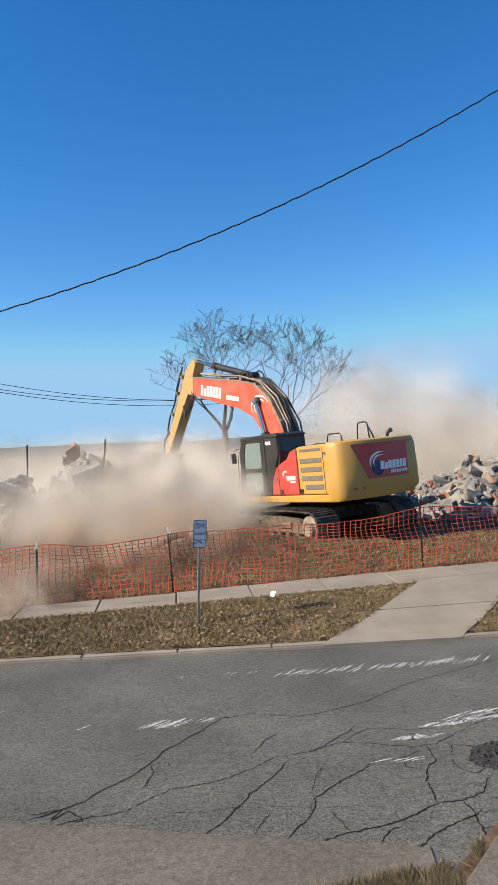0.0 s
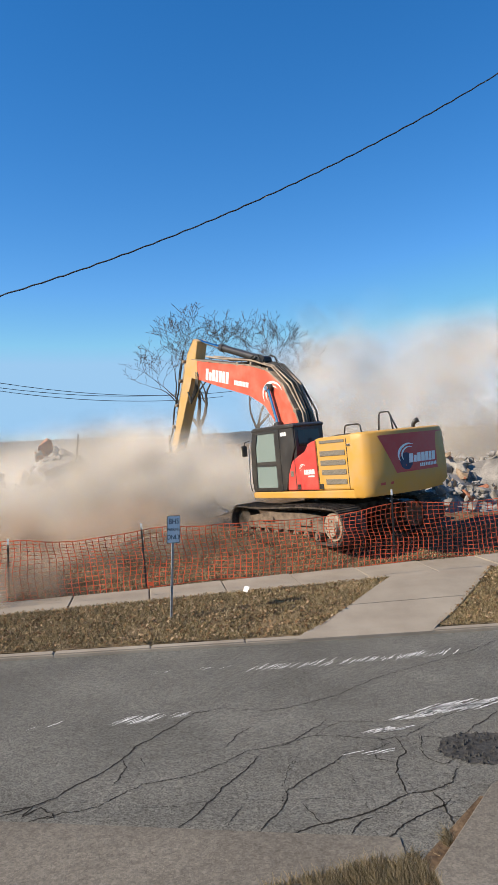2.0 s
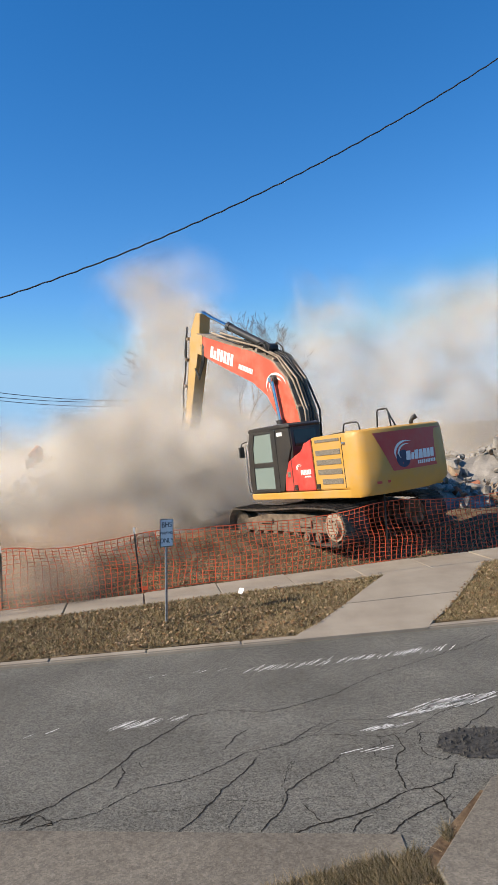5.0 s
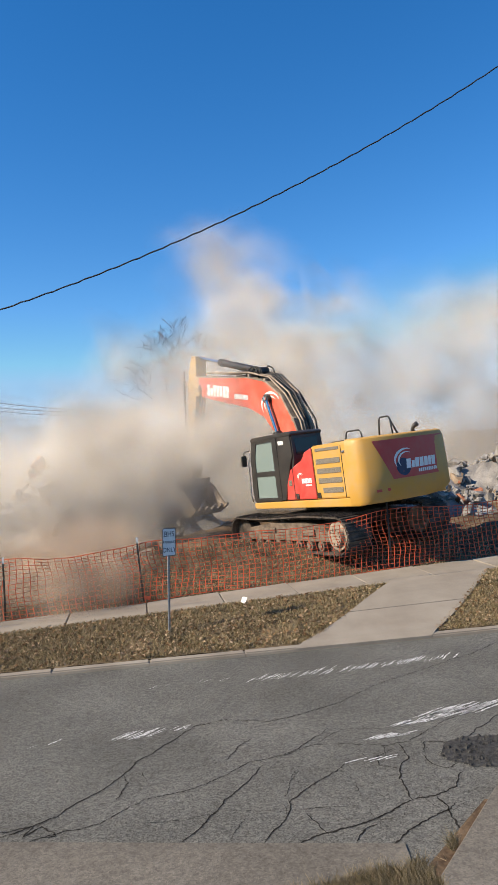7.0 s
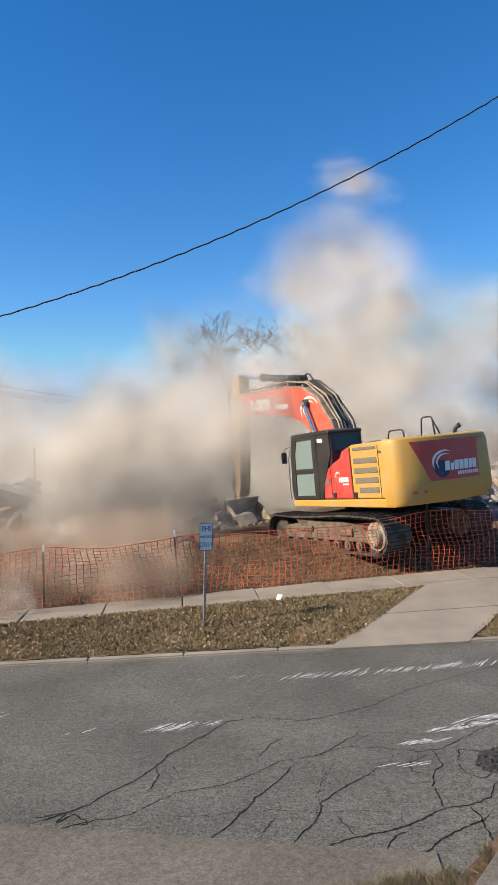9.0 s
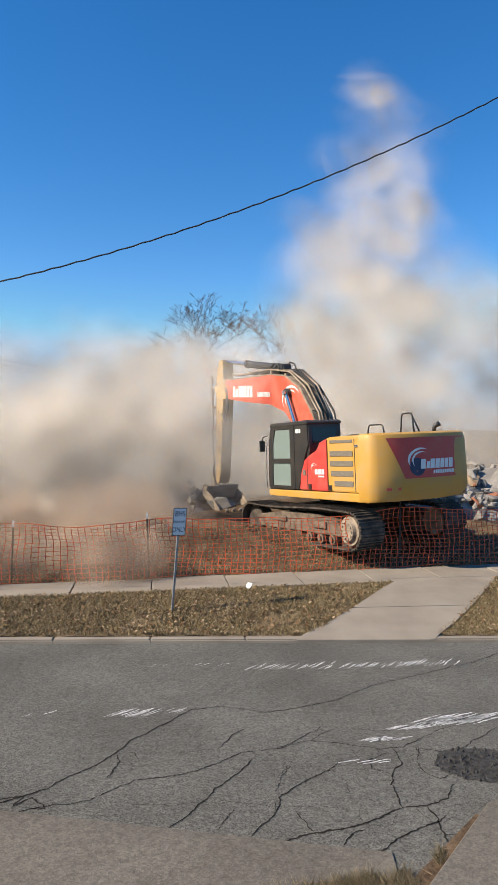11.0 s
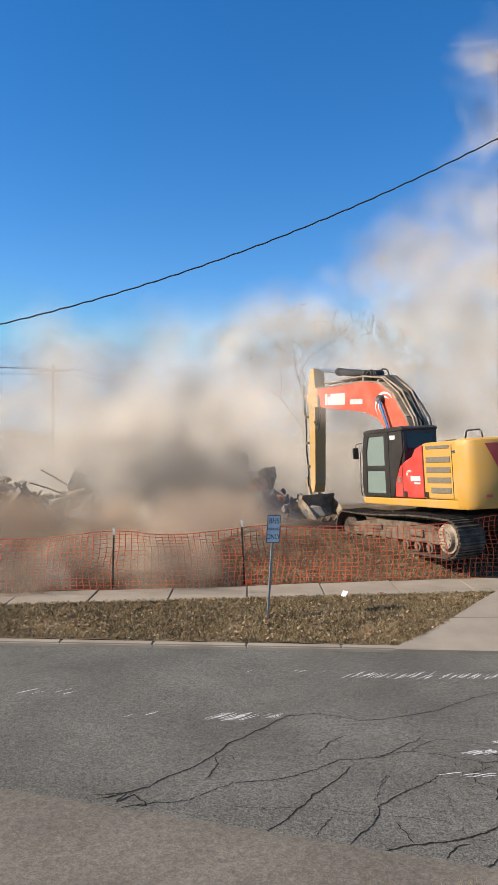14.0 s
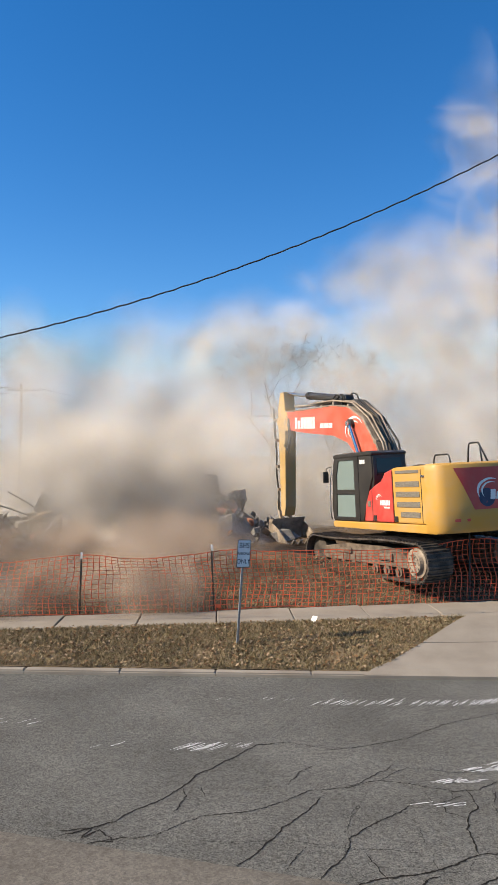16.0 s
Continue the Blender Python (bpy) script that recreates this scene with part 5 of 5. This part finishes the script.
# ---- dust ----
def puff_mesh(seed, mat, veils=19):
    """A unit puff: soft curved veils of dust round a centre, most nearly edge-on to the sun."""
    rng = np.random.default_rng(seed)
    verts, faces, uvs = [], [], []
    rings, seg = 4, 12
    for k in range(veils):
        c = Vector(rng.normal(0, 0.34, 3))
        if c.length > 0.75:
            c *= 0.75 / c.length
        R = rng.uniform(0.5, 0.85)
        nrm = Vector((-0.12 + rng.normal(0, 0.3), -1.0 + rng.normal(0, 0.2), 0.1 + rng.normal(0, 0.3))).normalized() if k % 5 else Vector(rng.normal(0, 1, 3)).normalized()
        u = nrm.orthogonal().normalized()
        v = nrm.cross(u)
        bow = rng.uniform(0.05, 0.22) * rng.choice((-1, 1))
        base = len(verts)
        verts.append(c + nrm * bow * R)
        uvs.append(0.0)
        for i in range(1, rings + 1):
            f = i / rings
            for j in range(seg):
                a = 2 * math.pi * j / seg
                verts.append(c + (u * math.cos(a) + v * math.sin(a)) * R * f + nrm * bow * R * (1 - f * f))
                uvs.append(f)
        for j in range(seg):
            faces.append((base, base + 1 + j, base + 1 + (j + 1) % seg))
            for i in range(rings - 1):
                p, q = base + 1 + i * seg, base + 1 + (i + 1) * seg
                faces.append((p + j, q + j, q + (j + 1) % seg, p + (j + 1) % seg))
    me = bpy.data.meshes.new("puff")
    me.from_pydata(verts, [], faces)
    layer = me.uv_layers.new(name="veil")
    for lo in me.loops:
        layer.data[lo.index].uv = (uvs[lo.vertex_index], 0)
    me.materials.append(MAT[mat])
    me.shade_smooth()
    return me


PUFFS = {m: [puff_mesh(i + 10 * j, m) for i in range(3)] for j, m in enumerate(("dust", "dust_brown", "dust_thin"))}
DUST = []


def puff(mat, size, rows, spin=6.0):
    """One drifting puff of dust: rows of seconds and place."""
    i = len(DUST)
    o = new("dust_puff", PUFFS[mat][i % 3])
    o.scale = (size * random.uniform(0.9, 1.25), size, size * random.uniform(0.8, 1.05))
    tagged(o, "drifting puff of brown dust near the ground" if mat == "dust_brown" else "billowing puff of pale tan demolition dust", "dust", "dust over the demolition site", "stuff")
    a, w = random.uniform(0, 40), random.uniform(-spin, spin)
    DUST.append((o, [(t, pose(x, y, z, 0, a + w * t / 4, 10 * math.sin(i))) for t, x, y, z in rows]))


def between(x, pts):
    """Straight lines through (x, value) points."""
    for (a, u), (b, v) in zip(pts, pts[1:]):
        if x <= b:
            return u + (v - u) * min(max((x - a) / (b - a), 0), 1)
    return pts[-1][1]


# outline of the dust at several times: (seconds, x from, x to, (x, height) ...)
RIGHT_CLOUD = (
    (0, 5.4, 14.0, ((5.4, 6.2), (8, 7.4), (11, 7.0), (14, 4.6))),
    (3.5, 5.6, 15.5, ((5.6, 7.5), (7.4, 9.5), (10, 8.6), (14, 10.5))),
    (7, 6.0, 16.0, ((6, 9.0), (8, 10.8), (10, 9.0), (13, 10.6), (16, 11))),
    (11, 7.0, 17.0, ((7, 12.0), (9, 13.0), (12, 11.5), (17, 10))),
    (14.5, 8.0, 18.0, ((8, 12.0), (11, 14), (18, 13))),
    (16, 8.3, 18.5, ((8, 12.5), (11, 14.5), (18, 14))),
)
COLUMN = (
    (0, 0.5, 3.5, ((0, 0.4), (4, 0.4))),
    (2, -0.2, 3.2, ((0, 3.6), (4, 3.2))),
    (3.5, -0.9, 2.8, ((-1, 7.6), (1, 8.4), (3, 5.5))),
    (7, 2.8, 6.8, ((1.8, 10.5), (2.6, 13.6), (4, 12.6), (6.2, 9.4))),
    (11, 4.4, 10.6, ((4.4, 8.4), (6, 11.0), (7.2, 14.5), (8.2, 18.4), (9.8, 18.8), (10.6, 14))),
    (12.5, 4.8, 11.4, ((4.8, 9.0), (6, 11.6), (8, 14.4), (9.6, 20.0), (11.4, 20))),
    (14.5, 3.6, 12.4, ((3.2, 10.2), (4.8, 12.6), (8.2, 13.4), (9.4, 20.0), (12.4, 23))),
    (16, 4.0, 13.2, ((3.6, 10.4), (5, 12.8), (9.0, 13.6), (10.4, 20.0), (13.2, 24))),
)
LEFT_BANK = (
    (0, -9.5, 2.4, ((-9, 3.2), (2.5, 4.2))),
    (3.5, -9.5, 2.6, ((-9, 3.6), (2.5, 4.4))),
    (7, -9.5, 3.0, ((-9, 6.0), (3, 6.4))),
    (11, -10, 3.0, ((-9, 7.2), (0, 7.8), (3, 7.4))),
    (14.5, -10.5, 2.4, ((-10, 7.4), (-6, 8.8), (-2, 9.0), (2.4, 10.2))),
    (16, -10.5, 2.4, ((-10, 8.4), (-6, 9.2), (2.4, 10.4))),
)
BEHIND_ARM = (
    (0, 0.5, 6.0, ((0, -0.5), (6, -0.5))),
    (3.5, 0.5, 6.0, ((0, 3.0), (6, 3.4))),
    (7, 1.5, 7.0, ((1, 7.5), (7, 8.6))),
    (11, 2.0, 8.0, ((1, 7.0), (4, 7.6), (8, 10))),
    (14.5, 0.5, 8.5, ((0, 8.6), (4, 10.4), (8, 12))),
    (16, 0.8, 9.0, ((0, 8.8), (4, 10.8), (9, 12.4))),
)


def cloud(outline, count, mat, size, depth, seed, low=-0.6, power=1.0):
    """Puffs that keep their place within an outline that grows and drifts."""
    rng = random.Random(seed)
    for i in range(count):
        u, v = (i * 0.618034 + rng.uniform(-0.03, 0.03)) % 1, ((i + rng.random()) / count) ** power
        y, s = rng.uniform(*depth), rng.uniform(*size) * (1.12 - 0.34 * v)
        s *= y / 28.0
        rows = []
        for t, a, b, top in outline:
            x = a + (b - a) * u
            scale = y / 28.0
            z = low + v * (between(x, top) - s * 0.62 - low)
            rows.append((t, x * scale, y, 3.3 + (z - 3.3) * scale if z > 3.3 else z))
        puff("dust_thin" if v > 0.62 and i % 2 else mat, s * (1.2 if v > 0.7 else 1), rows)


def build_dust():
    rng = random.Random(21)
    cloud(RIGHT_CLOUD, 46, "dust", (2.0, 3.1), (27, 44), 1)
    cloud(COLUMN, 50, "dust", (1.6, 2.5), (24.5, 36), 2, -1.6, 0.9)
    cloud(BEHIND_ARM, 30, "dust", (1.8, 2.6), (26, 38), 7, -2.6)
    cloud(LEFT_BANK, 46, "dust", (1.7, 2.7), (21, 38), 3)
    cloud(LEFT_BANK, 18, "dust_thin", (2.2, 3.0), (24, 38), 4, 1.5)
    # brown dust low along the fence
    for i in range(16):
        x, y = rng.uniform(-7, 2.2), rng.uniform(16.2, 19)
        z = rng.uniform(0.2, 1.0)
        puff("dust_brown", rng.uniform(1.0, 1.7), [(0, x, y, z), (4, x - 0.8, y - 0.2, z), (8, x - 1.2, y - 0.2, z - 0.1), (12, x - 0.6, y, z + 0.1), (16, x - 0.9, y, z + 0.1)])
    # dust rolling over the fence and the pavement at its low end
    for i in range(9):
        x, y = rng.uniform(-5.4, -2.6), rng.uniform(13.2, 15.2)
        puff("dust_brown" if i % 3 else "dust", rng.uniform(0.6, 1.0), [(0, x, y, 0.5), (4, x - 0.4, y, 0.45), (8, x - 0.3, y, 0.4), (12, x - 0.8, y + 0.4, 0.4), (16, x - 1.4, y + 0.5, 0.4)])
    # haze before the digging arm, thinning out later
    for i in range(16):
        x, y = rng.uniform(-0.6, 3.6), rng.uniform(19.8, 21.6)
        zz = rng.uniform(0.8, 6.2)
        puff("dust_thin" if i % 4 else "dust", rng.uniform(1.3, 1.9), [(0, x - 0.6, y, -2.2), (2.5, x - 0.6, y, -1.8), (5, x - 0.2, y, zz - 2), (7, x, y, zz), (9, x + 0.2, y, zz + 0.2), *(((11, x + 0.1, y, zz), (13, x - 0.3, y, zz - 0.2), (16, x - 0.8, y, zz - 0.4)) if i % 5 == 1 else ((11, x - 0.5, y, zz - 0.9), (13, x - 2.0, y, zz - 2.6), (16, x - 3.4, y, zz - 3.0)))])
    # brown dust hanging about the fence
    for i in range(18):
        x, y = rng.uniform(-6.5, -0.2), rng.uniform(14.3, 16.6)
        z = rng.uniform(0.3, 0.9)
        puff("dust_brown", rng.uniform(0.8, 1.3), [(0, x - 2.4, y, z - 0.3), (4, x - 1.5, y, z - 0.1), (7, x - 0.6, y, z), (11, x, y, z), (14, x - 0.9, y, z), (16, x - 0.6, y, z)])
    # the bank drifts on along the street, and shades the low end of the fence
    for i in range(10):
        x, y, z = rng.uniform(-11.5, -7.4), rng.uniform(13.4, 18), rng.uniform(0.6, 3.4)
        puff("dust", rng.uniform(1.5, 2.1), [(0, x - 7, y + 4, z - 1), (4, x - 4, y + 2, z - 0.5), (8, x - 1, y, z), (16, x, y, z)])
    # first burst of dust round the bucket
    for i in range(19):
        x, y, z = rng.uniform(-1.5, 2.8), rng.uniform(20.2, 22.2), rng.uniform(0.4, 2.6)
        puff("dust", rng.uniform(1.2, 1.7), [(0, x, y, z), (3.5, x - 0.2, y, z + 1.0), (7, x - 0.6, y, z + 1.4), (11, x - 2.4, y, z + 1.2), (16, x - 3.6, y, z + 1.4)])
    # veil before the left heap
    for i in range(30):
        x, y = rng.uniform(-9, 2.6), rng.uniform(19.4, 22.0)
        z0, z1 = rng.uniform(0.0, 2.1), rng.uniform(0.6, 4.2)
        puff("dust" if i % 2 else "dust_thin", rng.uniform(1.4, 2.1), [(0, x, y, z0), (3.5, x - 0.2, y, z0 * 0.5 + z1 * 0.5), (7, x, y, z1), (11, x - 0.35 * max(x + 2, 0), y, z1 + 0.3), (16, x - 0.5 * max(x + 2, 0), y, z1 + 0.4)])


build_dust()


def motions():
    excavator_motions()
    for ob, rows in DUST:
        walk(ob, rows)


motions()
